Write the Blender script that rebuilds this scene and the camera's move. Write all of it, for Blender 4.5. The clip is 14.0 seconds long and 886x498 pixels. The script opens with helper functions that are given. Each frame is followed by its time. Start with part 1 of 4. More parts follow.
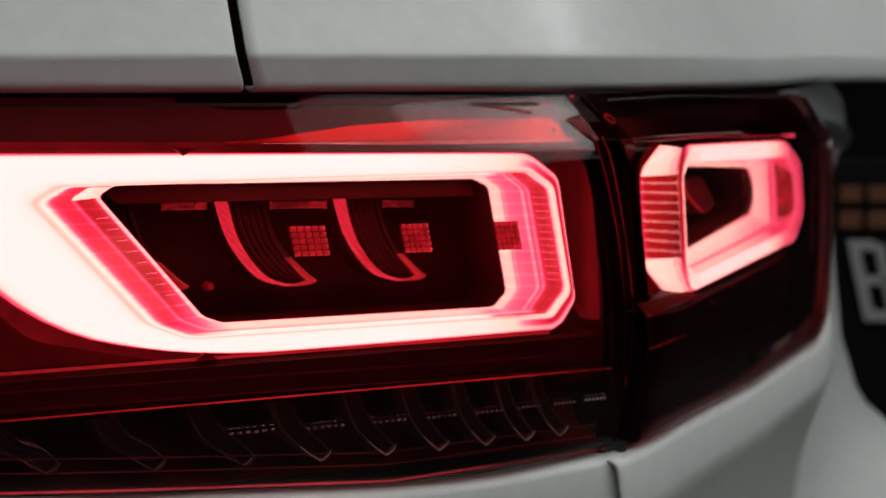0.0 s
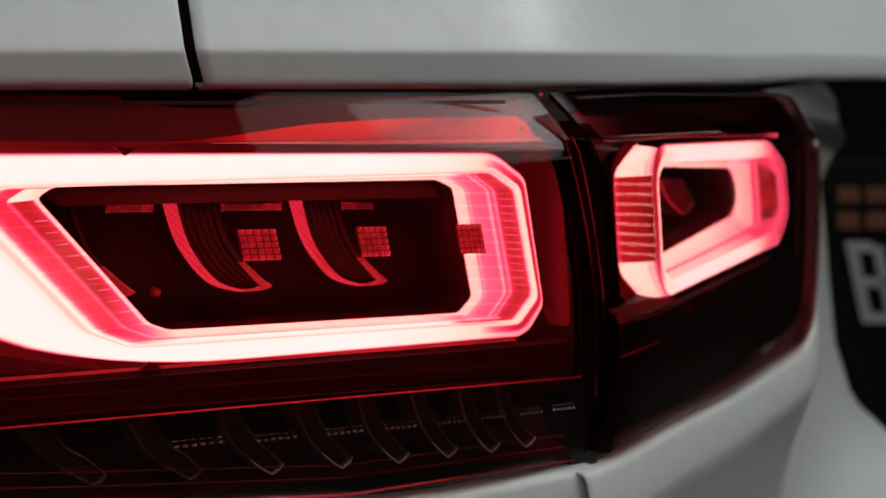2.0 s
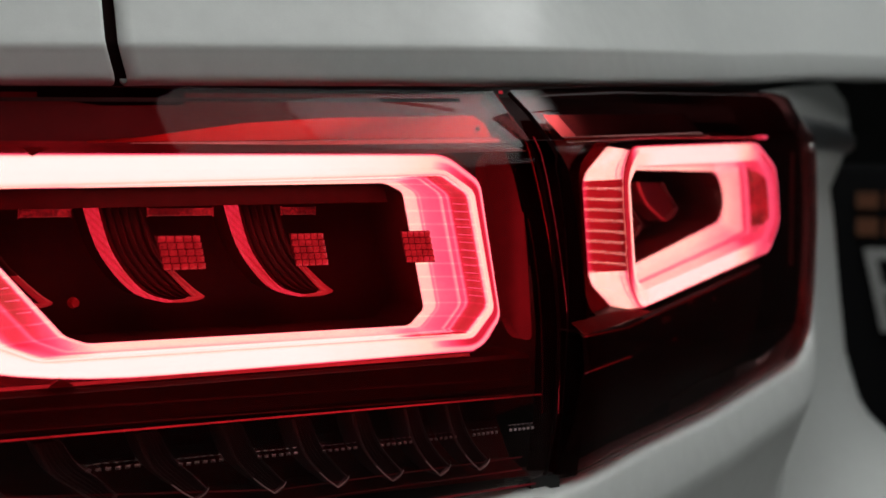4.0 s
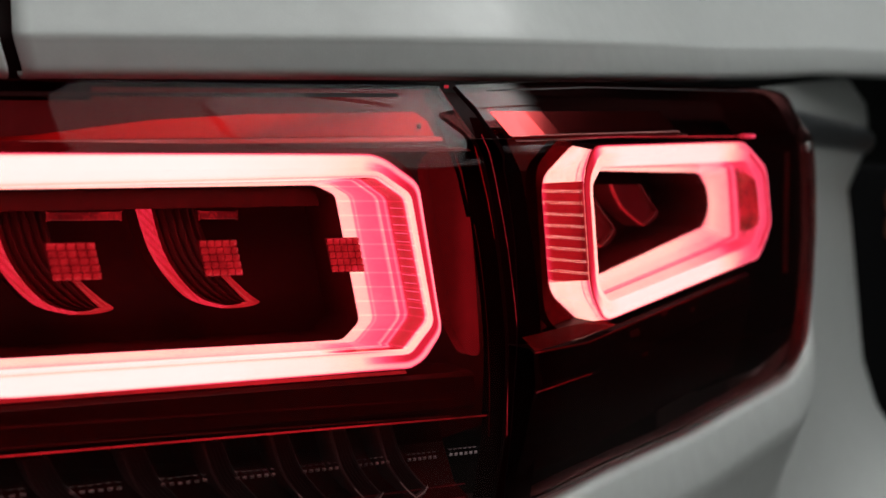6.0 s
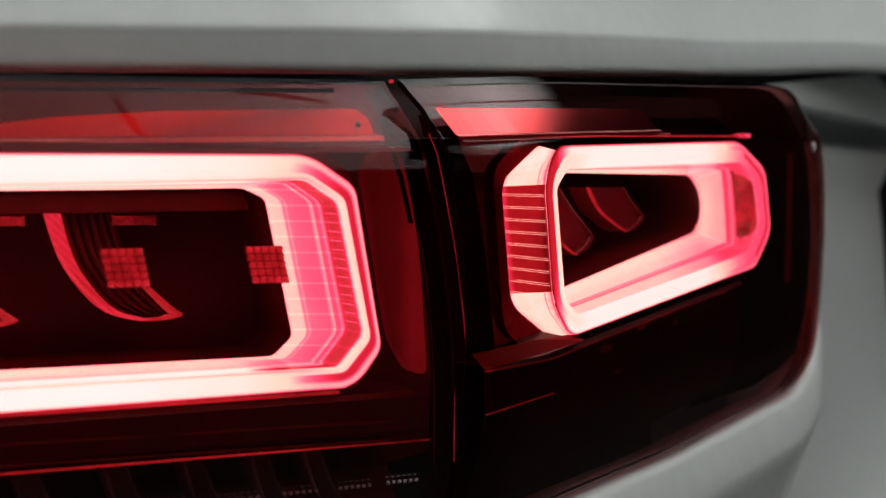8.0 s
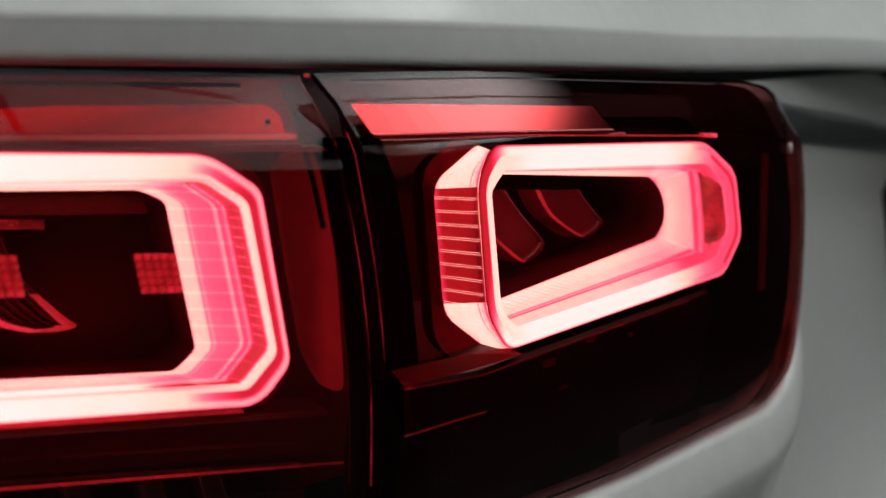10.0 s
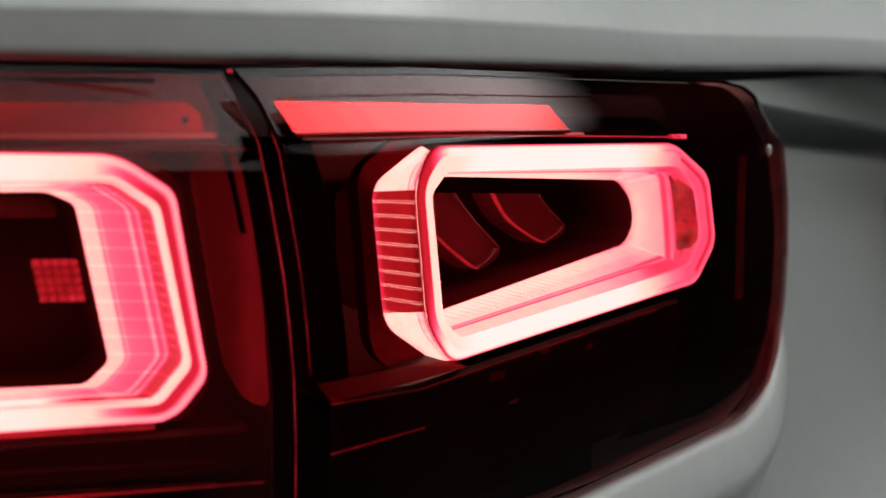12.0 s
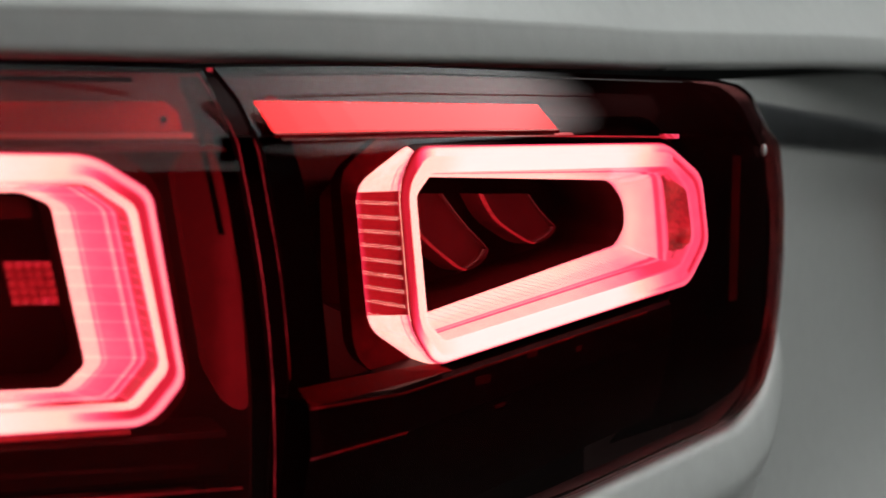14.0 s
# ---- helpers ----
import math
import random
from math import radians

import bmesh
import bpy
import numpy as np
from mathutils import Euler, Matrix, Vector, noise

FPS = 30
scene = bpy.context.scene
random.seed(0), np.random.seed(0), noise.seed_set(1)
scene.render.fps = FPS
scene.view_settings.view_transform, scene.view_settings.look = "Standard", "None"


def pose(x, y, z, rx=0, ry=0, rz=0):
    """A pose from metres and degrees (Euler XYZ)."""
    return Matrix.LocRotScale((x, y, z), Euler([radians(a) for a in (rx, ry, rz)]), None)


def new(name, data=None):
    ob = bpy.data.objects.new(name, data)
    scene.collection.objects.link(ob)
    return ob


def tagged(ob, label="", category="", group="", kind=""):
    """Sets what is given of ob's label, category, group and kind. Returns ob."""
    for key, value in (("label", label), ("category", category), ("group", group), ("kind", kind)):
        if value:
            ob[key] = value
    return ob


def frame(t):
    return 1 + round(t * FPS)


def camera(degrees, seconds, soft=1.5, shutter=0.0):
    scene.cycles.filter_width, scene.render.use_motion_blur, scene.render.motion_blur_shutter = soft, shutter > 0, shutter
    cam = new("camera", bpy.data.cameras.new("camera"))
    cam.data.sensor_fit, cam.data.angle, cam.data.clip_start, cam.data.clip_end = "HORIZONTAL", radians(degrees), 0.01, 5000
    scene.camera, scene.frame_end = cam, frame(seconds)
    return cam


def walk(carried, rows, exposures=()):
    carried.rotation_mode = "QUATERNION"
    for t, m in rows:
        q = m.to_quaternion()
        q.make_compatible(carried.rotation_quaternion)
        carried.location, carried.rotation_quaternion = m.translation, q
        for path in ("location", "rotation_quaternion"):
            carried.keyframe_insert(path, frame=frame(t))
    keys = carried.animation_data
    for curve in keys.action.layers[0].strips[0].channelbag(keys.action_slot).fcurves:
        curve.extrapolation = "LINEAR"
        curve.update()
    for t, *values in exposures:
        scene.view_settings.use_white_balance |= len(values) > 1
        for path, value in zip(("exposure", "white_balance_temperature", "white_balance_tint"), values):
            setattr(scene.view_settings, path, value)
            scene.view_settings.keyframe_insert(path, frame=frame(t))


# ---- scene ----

# ---------------------------------------------------------------- camera
cam = camera(36.0, 14.0)
cam.data.dof.use_dof = True
cam.data.dof.focus_distance = 0.505
cam.data.dof.aperture_fstop = 10.5
ROWS = [
    (0.0, -0.3738, -0.5060, 1.0000, 87.000, 0.000, -31.000),
    (0.5, -0.3694, -0.5041, 1.0004, 86.967, -0.012, -30.996),
    (1.0, -0.3633, -0.5019, 1.0006, 86.957, -0.010, -30.968),
    (1.5, -0.3558, -0.4989, 1.0005, 86.982, -0.003, -30.934),
    (2.0, -0.3469, -0.4956, 1.0002, 87.022, -0.009, -30.830),
    (2.5, -0.3367, -0.4920, 0.9998, 87.083, -0.006, -30.610),
    (3.0, -0.3251, -0.4879, 0.9986, 87.223, 0.008, -30.279),
    (5.5, -0.2591, -0.4640, 1.0012, 87.113, -0.281, -28.419),
    (6.0, -0.2445, -0.4591, 1.0012, 87.151, -0.270, -27.867),
    (6.5, -0.2306, -0.4542, 1.0017, 87.128, -0.327, -27.284),
    (7.0, -0.2169, -0.4493, 1.0022, 87.106, -0.364, -26.657),
    (7.5, -0.2034, -0.4444, 1.0025, 87.103, -0.391, -26.075),
    (8.0, -0.1903, -0.4397, 1.0032, 87.053, -0.485, -25.570),
    (10.5, -0.1324, -0.4190, 1.0050, 86.988, -0.769, -24.211),
    (11.0, -0.1223, -0.4155, 1.0040, 87.131, -0.761, -23.986),
    (11.5, -0.1130, -0.4127, 1.0036, 87.211, -0.760, -23.670),
    (12.0, -0.1056, -0.4105, 1.0036, 87.243, -0.780, -23.350),
    (12.5, -0.1008, -0.4090, 1.0041, 87.197, -0.838, -23.123),
    (13.0, -0.0981, -0.4082, 1.0049, 87.111, -0.899, -23.007),
    (13.5, -0.0969, -0.4075, 1.0055, 87.041, -0.952, -23.020),
    (14.0, -0.0962, -0.4071, 1.0058, 87.012, -0.981, -23.060),
]
walk(cam, [(t, pose(x, y, z, rx, ry, rz)) for t, x, y, z, rx, ry, rz in ROWS])

# ---------------------------------------------------------------- world
world = bpy.data.worlds.new("showroom_dark")
scene.world = world
world.use_nodes = True
world.node_tree.nodes["Background"].inputs[0].default_value = (0.02, 0.022, 0.024, 1)
world.node_tree.nodes["Background"].inputs[1].default_value = 0.3


# ---------------------------------------------------------------- materials
def mat(name, base, rough=0.5, metal=0.0, coat=0.0, noise_scale=300.0, vary=0.12, bump=0.0, bump_scale=900.0, ior=1.5, coat_rough=0.05):
    """A Principled surface whose colour and roughness vary at two scales."""
    m = bpy.data.materials.new(name)
    m.use_nodes = True
    nt = m.node_tree
    b = nt.nodes["Principled BSDF"]
    b.inputs["Metallic"].default_value = metal
    b.inputs["IOR"].default_value = ior
    b.inputs["Coat Weight"].default_value = coat
    b.inputs["Coat Roughness"].default_value = coat_rough
    tc = nt.nodes.new("ShaderNodeTexCoord")
    n1 = nt.nodes.new("ShaderNodeTexNoise")
    n1.inputs["Scale"].default_value = noise_scale
    n1.inputs["Detail"].default_value = 3
    n2 = nt.nodes.new("ShaderNodeTexNoise")
    n2.inputs["Scale"].default_value = noise_scale / 25
    mul = nt.nodes.new("ShaderNodeMath")
    mul.operation = "MULTIPLY"
    ramp = nt.nodes.new("ShaderNodeValToRGB")
    ramp.color_ramp.elements[0].position, ramp.color_ramp.elements[1].position = 0.12, 0.42
    ramp.color_ramp.elements[0].color = (*[c * (1 - vary) for c in base], 1)
    ramp.color_ramp.elements[1].color = (*[min(1, c * (1 + vary * 0.5)) for c in base], 1)
    rr = nt.nodes.new("ShaderNodeMapRange")
    rr.inputs["To Min"].default_value, rr.inputs["To Max"].default_value = rough * 0.8, rough * 1.2
    for n in (n1, n2):
        nt.links.new(tc.outputs["Object"], n.inputs["Vector"])
    nt.links.new(n1.outputs["Fac"], mul.inputs[0])
    nt.links.new(n2.outputs["Fac"], mul.inputs[1])
    nt.links.new(mul.outputs[0], ramp.inputs["Fac"])
    nt.links.new(n2.outputs["Fac"], rr.inputs["Value"])
    nt.links.new(ramp.outputs["Color"], b.inputs["Base Color"])
    nt.links.new(rr.outputs["Result"], b.inputs["Roughness"])
    if bump:
        n3 = nt.nodes.new("ShaderNodeTexNoise")
        n3.inputs["Scale"].default_value = bump_scale
        bp = nt.nodes.new("ShaderNodeBump")
        bp.inputs["Strength"].default_value, bp.inputs["Distance"].default_value = bump, 0.0005
        nt.links.new(tc.outputs["Object"], n3.inputs["Vector"])
        nt.links.new(n3.outputs["Fac"], bp.inputs["Height"])
        nt.links.new(bp.outputs["Normal"], b.inputs["Normal"])
    return m


SHELL = (0.8, 0.45, 0.45)  # what one skin of the red-smoked lens lets through
THROUGH = [v * v for v in SHELL]


# how bright a guide is against how it shows: deep red first, then pink, cream and white
HEAT = [(0.0, (0, 0, 0)), (0.1, (0.05, 0.001, 0.0015)), (0.3, (0.48, 0.009, 0.014)), (0.45, (0.98, 0.026, 0.07)), (0.58, (1.25, 0.085, 0.19)), (0.68, (1.6, 0.2, 0.3)), (0.76, (1.9, 0.44, 0.43)), (0.85, (2.2, 0.72, 0.58)), (1.0, (2.8, 0.95, 0.9))]


def glow(name, along, across=None, end=None, ribs=(), grain=0.03, gloss=0.25, grain_scale=160, thru=THROUGH):
    """A glowing light guide, or a part that emits in place of light it only catches. along: (x in mm, level). across:
    (0 at one edge to 1 at the other, factor). end: (x0, x1, levels across) for the
    bar that closes it. ribs: (direction, period in mm, line's share, change of level)."""
    m = bpy.data.materials.new(name)
    m.use_nodes = True
    nt = m.node_tree
    b = nt.nodes["Principled BSDF"]
    b.inputs["Base Color"].default_value = (0.12, 0.004, 0.01, 1)
    b.inputs["Roughness"].default_value = gloss
    tc = nt.nodes.new("ShaderNodeTexCoord")
    sep = nt.nodes.new("ShaderNodeSeparateXYZ")
    nt.links.new(tc.outputs["Object"], sep.inputs[0])

    def table(stops, source, lo, hi):
        mr = nt.nodes.new("ShaderNodeMapRange")
        mr.inputs["From Min"].default_value, mr.inputs["From Max"].default_value = lo, hi
        nt.links.new(source, mr.inputs["Value"])
        ramp = nt.nodes.new("ShaderNodeValToRGB")
        els = ramp.color_ramp.elements
        while len(els) < len(stops):
            els.new(0.5)
        for e, (p, v) in zip(els, stops):
            e.position, e.color = (p - lo) / (hi - lo), ((v, v, v, 1) if isinstance(v, float) else (*v, 1))
        nt.links.new(mr.outputs["Result"], ramp.inputs["Fac"])
        return ramp.outputs["Color"]

    def calc(op, a, c, d=None):
        n = nt.nodes.new("ShaderNodeMath")
        n.operation = op
        for k, v in enumerate((a, c) if d is None else (a, c, d)):
            if isinstance(v, (int, float)):
                n.inputs[k].default_value = v
            else:
                nt.links.new(v, n.inputs[k])
        return n.outputs[0]

    x = calc("MULTIPLY", sep.outputs["X"], 1000.0)
    level = table([(p, float(v)) for p, v in along], x, along[0][0], along[-1][0])
    at = nt.nodes.new("ShaderNodeAttribute")
    at.attribute_name = "across"
    if across:
        level = calc("MULTIPLY", level, table([(p, float(v)) for p, v in across], at.outputs["Fac"], 0.0, 1.0))
    for x0, x1, prof in end or ():
        f = table([(x0, 0.0), (x1, 1.0)], x, x0, x1) if x0 < x1 else table([(x1, 1.0), (x0, 0.0)], x, x1, x0)
        other = table([(p, float(v)) for p, v in prof], at.outputs["Fac"], 0.0, 1.0)
        level = calc("ADD", calc("MULTIPLY", level, calc("SUBTRACT", 1.0, f)), calc("MULTIPLY", other, f))
    for way, period, share, change in ribs:
        wv = nt.nodes.new("ShaderNodeTexWave")
        wv.bands_direction = way
        wv.inputs["Scale"].default_value = 314.16 / period
        nt.links.new(tc.outputs["Object"], wv.inputs["Vector"])
        level = calc("ADD", level, table([(0.0, 0.0), (1 - share, 0.0), (1.0, 1.0)], wv.outputs["Fac"], 0.0, 1.0) if change is None else calc("MULTIPLY", table([(0.0, 0.0), (1 - share, 0.0), (1.0, 1.0)], wv.outputs["Fac"], 0.0, 1.0), change))
    for sc, amount in ((grain_scale, grain), (grain_scale * 12, grain * 0.7)):
        nz = nt.nodes.new("ShaderNodeTexNoise")
        nz.inputs["Scale"].default_value = sc
        nt.links.new(tc.outputs["Object"], nz.inputs["Vector"])
        level = calc("ADD", level, calc("MULTIPLY", calc("SUBTRACT", nz.outputs["Fac"], 0.5), amount * 4))
    colour = table([(p, tuple(c[k] / thru[k] / 7 for k in range(3))) for p, c in HEAT], level, 0.0, 1.0)
    nt.links.new(colour, b.inputs["Emission Color"])
    b.inputs["Emission Strength"].default_value = 7.0
    return m


def clear(name, tint, low_tint, ior=1.45, rough=0.02):
    """Clear moulded plastic in two tints, one below the other: lets light through, reflects more at a glance."""
    m = bpy.data.materials.new(name)
    m.use_nodes = True
    nt = m.node_tree
    nt.nodes.remove(nt.nodes["Principled BSDF"])
    t = nt.nodes.new("ShaderNodeBsdfTransparent")
    tc = nt.nodes.new("ShaderNodeTexCoord")
    sep = nt.nodes.new("ShaderNodeSeparateXYZ")
    step = nt.nodes.new("ShaderNodeMapRange")
    step.inputs["From Min"].default_value, step.inputs["From Max"].default_value = 0.906, 0.916
    two = nt.nodes.new("ShaderNodeMix")
    two.data_type = "RGBA"
    two.inputs["A"].default_value, two.inputs["B"].default_value = (*low_tint, 1), (*tint, 1)
    nt.links.new(tc.outputs["Object"], sep.inputs[0])
    nt.links.new(sep.outputs["Z"], step.inputs["Value"])
    nt.links.new(step.outputs["Result"], two.inputs["Factor"])
    nt.links.new(two.outputs["Result"], t.inputs[0])
    g = nt.nodes.new("ShaderNodeBsdfGlossy")
    g.inputs["Roughness"].default_value = rough
    f = nt.nodes.new("ShaderNodeLayerWeight")
    f.inputs["Blend"].default_value = 0.5
    pw = nt.nodes.new("ShaderNodeMath")
    pw.operation, pw.inputs[1].default_value = "POWER", 5.0
    r0 = ((ior - 1) / (ior + 1)) ** 2
    sc = nt.nodes.new("ShaderNodeMath")
    sc.operation, sc.inputs[1].default_value, sc.inputs[2].default_value = "MULTIPLY_ADD", 1 - r0, r0
    mx = nt.nodes.new("ShaderNodeMixShader")
    nt.links.new(f.outputs["Facing"], pw.inputs[0])
    nt.links.new(pw.outputs[0], sc.inputs[0])
    nt.links.new(sc.outputs[0], mx.inputs[0])
    nt.links.new(t.outputs[0], mx.inputs[1])
    nt.links.new(g.outputs[0], mx.inputs[2])
    nt.links.new(mx.outputs[0], nt.nodes["Material Output"].inputs["Surface"])
    return m


M_PAINT = mat("white_car_paint", (0.71, 0.735, 0.725), 0.4, 0.0, 0.35, 2500, 0.06, coat_rough=0.1)
M_RUBBER = mat("black_seal", (0.012, 0.012, 0.012), 0.6)
M_BLACK = mat("dark_red_black_plastic", (0.1, 0.002, 0.004), 0.55, 0, 0, 400, 0.3, ior=1.22)
M_BOX = mat("dark_chamber_plastic", (0.1, 0.003, 0.007), 0.5, 0, 0, 400, 0.3, 0.15, ior=1.25)
M_RED = mat("red_moulded_plastic", (0.45, 0.008, 0.02), 0.45, 0, 0.0, 500, 0.15)
M_REDGLOSS = mat("red_reflector", (0.95, 0.012, 0.014), 0.3, 0.9, 0, 500, 0.1)
M_REDSTRIP = mat("red_reflector_band", (0.95, 0.008, 0.01), 0.1, 1.0, 0, 500, 0.1)
M_FIN = mat("smoked_clear_fin", (0.15, 0.08, 0.088), 0.35, 0.1, 0.3, 700, 0.2)
M_DASH = mat("small_clear_optic", (0.33, 0.22, 0.23), 0.5, 0, 0, 700, 0.2)
M_FINBODY = mat("smoked_fin_body", (0.13, 0.05, 0.057), 0.5, 0, 0, 700, 0.2, ior=1.2)
M_FINEDGE = mat("polished_fin_edge", (0.7, 0.64, 0.64), 0.45, 0.2, 0.2, 700, 0.1)
# Tiles and plates emit: the shine they throw back is painted.
M_TAB = glow("retroreflector_painted_shine", [(-300, 0.2), (-100, 0.23), (-64, 0.25), (0, 0.26)], None, None, (("Z", 12.2, 0.5, 0.06),), 0.06, 0.3, 250)
M_TABBACK = glow("dark_red_tab_painted_glow", [(-300, 0.06), (0, 0.09)], None, None, (), 0.05, 0.3, 250)
M_LENS_Q = clear("red_smoked_corner_lens", SHELL, (0.72, 0.5, 0.5), 1.24)
M_LENS = clear("red_smoked_outer_lens", SHELL, (0.82, 0.66, 0.66), 1.29)
BAR = [(0, 0.45), (0.04, 0.62), (0.1, 0.92), (0.18, 1.0), (0.8, 1.0), (0.9, 0.95), (0.95, 0.8), (1.0, 0.9)]
M_TG_FRONT = glow("guide_front_gate", [(-305, 1.0), (-150, 1.0), (-100, 1.0), (-60, 0.93), (-40, 0.82), (-8, 0.62)], BAR,
                  [(-44, -26, [(0, 0.46), (0.05, 0.58), (0.1, 0.72), (0.24, 0.74), (0.34, 0.66), (0.4, 0.48), (0.46, 0.38), (0.7, 0.37), (0.76, 0.82), (1.0, 0.86)])], grain=0.012)
WALL = [(0, 0.74), (0.06, 0.92), (0.3, 0.95), (0.5, 0.92), (0.6, 0.84), (0.66, 0.8), (0.7, 0.96), (0.78, 1.05), (1.0, 1.08)]
GATE_RIGHT = [(0, 0.72), (0.03, 0.81), (0.2, 0.8), (0.24, 0.64), (0.27, 0.72), (0.3, 0.63), (0.45, 0.6), (0.58, 0.59), (0.61, 0.7), (0.64, 0.72), (0.66, 0.57), (0.71, 0.56), (0.73, 0.66), (0.76, 0.6), (0.79, 0.36), (0.85, 0.27), (0.93, 0.33), (0.95, 0.4), (0.965, 0.72), (1.0, 0.85)]
GATE_LEFT = [(0, 0.6), (0.03, 0.84), (0.08, 0.76), (0.12, 0.38), (0.2, 0.32), (0.38, 0.3), (0.43, 0.38), (0.46, 0.56), (0.5, 0.52), (0.54, 0.42), (0.74, 0.43), (0.84, 0.56), (0.92, 0.82), (1.0, 1.0)]
M_TG_WALL = glow("guide_wall_gate", [(-250, 0.9), (-70, 0.9), (-48, 0.84), (-15, 0.7)], WALL, [(-172, -200, GATE_LEFT), (-58, -45, GATE_RIGHT)], (("Z", 5.3, 0.05, 0.07),), 0.012)
M_Q_FRONT = glow("guide_front_quarter", [(50, 0.36), (68, 0.36), (72.5, 0.7), (78, 0.96), (100, 1.0), (175, 1.0), (192, 0.9), (205, 0.78), (250, 0.66)], BAR,
                 [(196, 214, [(0, 0.45), (0.07, 0.64), (0.2, 0.66), (0.34, 0.58), (0.6, 0.52), (1.0, 0.56)])], grain=0.012)
M_Q_LINE = glow("guide_line_quarter", [(50, 0.88), (80, 0.88), (92, 1.0), (180, 1.0), (205, 0.74), (222, 0.58), (250, 0.58)], None, None, (), 0.01)
M_Q_WALL = glow("guide_wall_quarter", [(50, 0.92), (150, 0.88), (185, 0.78), (205, 0.72), (245, 0.66)],
                [(0, 0.8), (0.06, 1.0), (0.3, 0.98), (0.34, 0.94), (0.56, 0.92), (0.6, 0.7), (0.64, 0.84), (0.68, 0.6), (0.72, 0.9), (1.0, 0.9)],
                [(190, 203, [(0, 0.8), (0.1, 0.82), (0.3, 0.77), (0.46, 0.75), (0.53, 0.72), (0.56, 0.54), (0.61, 0.5), (0.63, 0.62), (0.67, 0.63), (0.7, 0.5), (0.93, 0.5), (0.97, 0.6), (1.0, 0.6)])], (), 0.012)
M_Q_FACET = glow("bright_facet", [(0, 0.87), (300, 0.87)], [(0, 0.8), (0.05, 0.98), (0.5, 1.06), (0.8, 1.0), (0.93, 0.86), (0.97, 0.62), (1.0, 0.85)], None, (), 0.07, 0.15, 45)
M_Q_SIDE = glow("mottled_red_side_optic", [(0, 0.29), (300, 0.29)], [(0, 1.5), (0.06, 1.35), (0.14, 1.0), (0.6, 0.96), (0.85, 0.9), (0.92, 0.62), (0.96, 0.7), (1.0, 1.3)], None, (), 0.045, 0.15, 70)
M_Q_WINDOW = glow("dark_red_window", [(0, 0.24), (300, 0.24)], None, None, (), 0.16, 0.2, 110)
M_Q_GROOVE = glow("red_rim_groove", [(0, 0.45), (300, 0.45)], [(0, 1.2), (0.33, 0.95), (0.66, 0.95), (1.0, 1.15)], None, (), 0.02)
M_RIB_DIM = glow("dim_rib", [(-100, 0.54), (100, 0.54)], None, None, (), 0.05)
M_Q_RIB = glow("bright_rib", [(-300, 0.6), (0, 0.66), (40, 0.9), (300, 0.9)], None, None, (), 0.05)
# Panels that emit faintly in place of the guide's red spill.
M_SIDE_DIM = glow("dim_panel_painted_glow", [(-420, 0.03), (-300, 0.05), (-180, 0.06)], None, None, (), 0.02, 0.3, 40)
M_SIDE = glow("red_panel_painted_glow", [(-12, 0.08), (0, 0.1), (6, 0.135), (12, 0.13)], None, None, (), 0.01, 0.2, 40)
# Blades are no lamps: guide light on their edges is painted as emission.
M_BLADE = glow("self_lit_blade_edge", [(-300, 0.36), (300, 0.36)], None, None, (("DIAGONAL", 1.3, 0.5, -0.05),), 0.04, 0.3, 60)
M_BLADE_FAR = glow("dim_self_lit_blade_edge", [(-300, 0.21), (300, 0.24)], None, None, (), 0.06, 0.3, 60)
M_BLADE_DIM = glow("darkest_self_lit_blade_edge", [(-300, 0.17), (300, 0.17)], None, None, (), 0.04, 0.3, 60)
# Glints and thin lines are painted as strips with their own emission.
M_SEAM = glow("painted_edge_glint", [(-400, 0.12), (6, 0.13), (12, 0.2), (16, 0.15), (22, 0.11), (100, 0.1)], None, None, (), 0.06, 0.3, 60, SHELL)
M_FAINT = glow("faint_self_lit_line", [(-420, 0.045), (-150, 0.045), (0, 0.035)], None, None, (), 0.04, 0.3, 40)
# Weak emission stands in for light inside the blade bodies.
M_BLADE_BODY = glow("dim_self_lit_blade_body", [(-300, 0.045), (300, 0.045)], None, None, (), 0.03, 0.3, 60)
# Trace of emission in place of red light these optics catch.
M_GHOST = glow("faint_self_lit_optic", [(-100, 0.016), (400, 0.016)], None, None, (), 0.03, 0.3, 80)
# Moulded mark and seam-top glint: their brightness is emitted, not reflected.
M_MARK = glow("red_mark_painted_glint", [(-100, 0.2), (100, 0.2)], None, None, (), 0.06, 0.2, 100)
M_LOWLINE = glow("dim_self_lit_lower_line", [(-420, 0.14), (-100, 0.2), (-40, 0.1), (10, 0.05)], None, None, (), 0.05, 0.3, 30)
M_HATCH = glow("pink_hatch_line", [(0, 0.68), (160, 0.66), (240, 0.62)], None, None, (), 0.05)
# Dim emission painting the guide's glow onto wall and bezel.
M_LIP = glow("red_lip_painted_glow", [(-310, 0.15), (-150, 0.1), (-40, 0.07), (0, 0.05)], None, None, (), 0.02, 0.3, 60)
M_DARK = mat("black_red_plastic", (0.017, 0.0014, 0.002), 0.5, 0, 0, 400, 0.3, ior=1.2)
M_BEZRED = mat("deep_red_plastic", (0.1, 0.002, 0.005), 0.5, 0, 0, 300, 0.3, ior=1.25)
M_LEDGE = mat("deep_red_ledge", (0.2, 0.002, 0.005), 0.6, 0, 0, 300, 0.3, ior=1.1)
M_SHROUD = mat("dark_red_clear_shroud", (0.1, 0.003, 0.006), 0.5, 0, 0.0, 200, 0.5, 0.3, 400, ior=1.02)
M_LINER = mat("matt_black_liner", (0.016, 0.0016, 0.002), 0.9, 0, 0, 300, 0.2, ior=1.05)
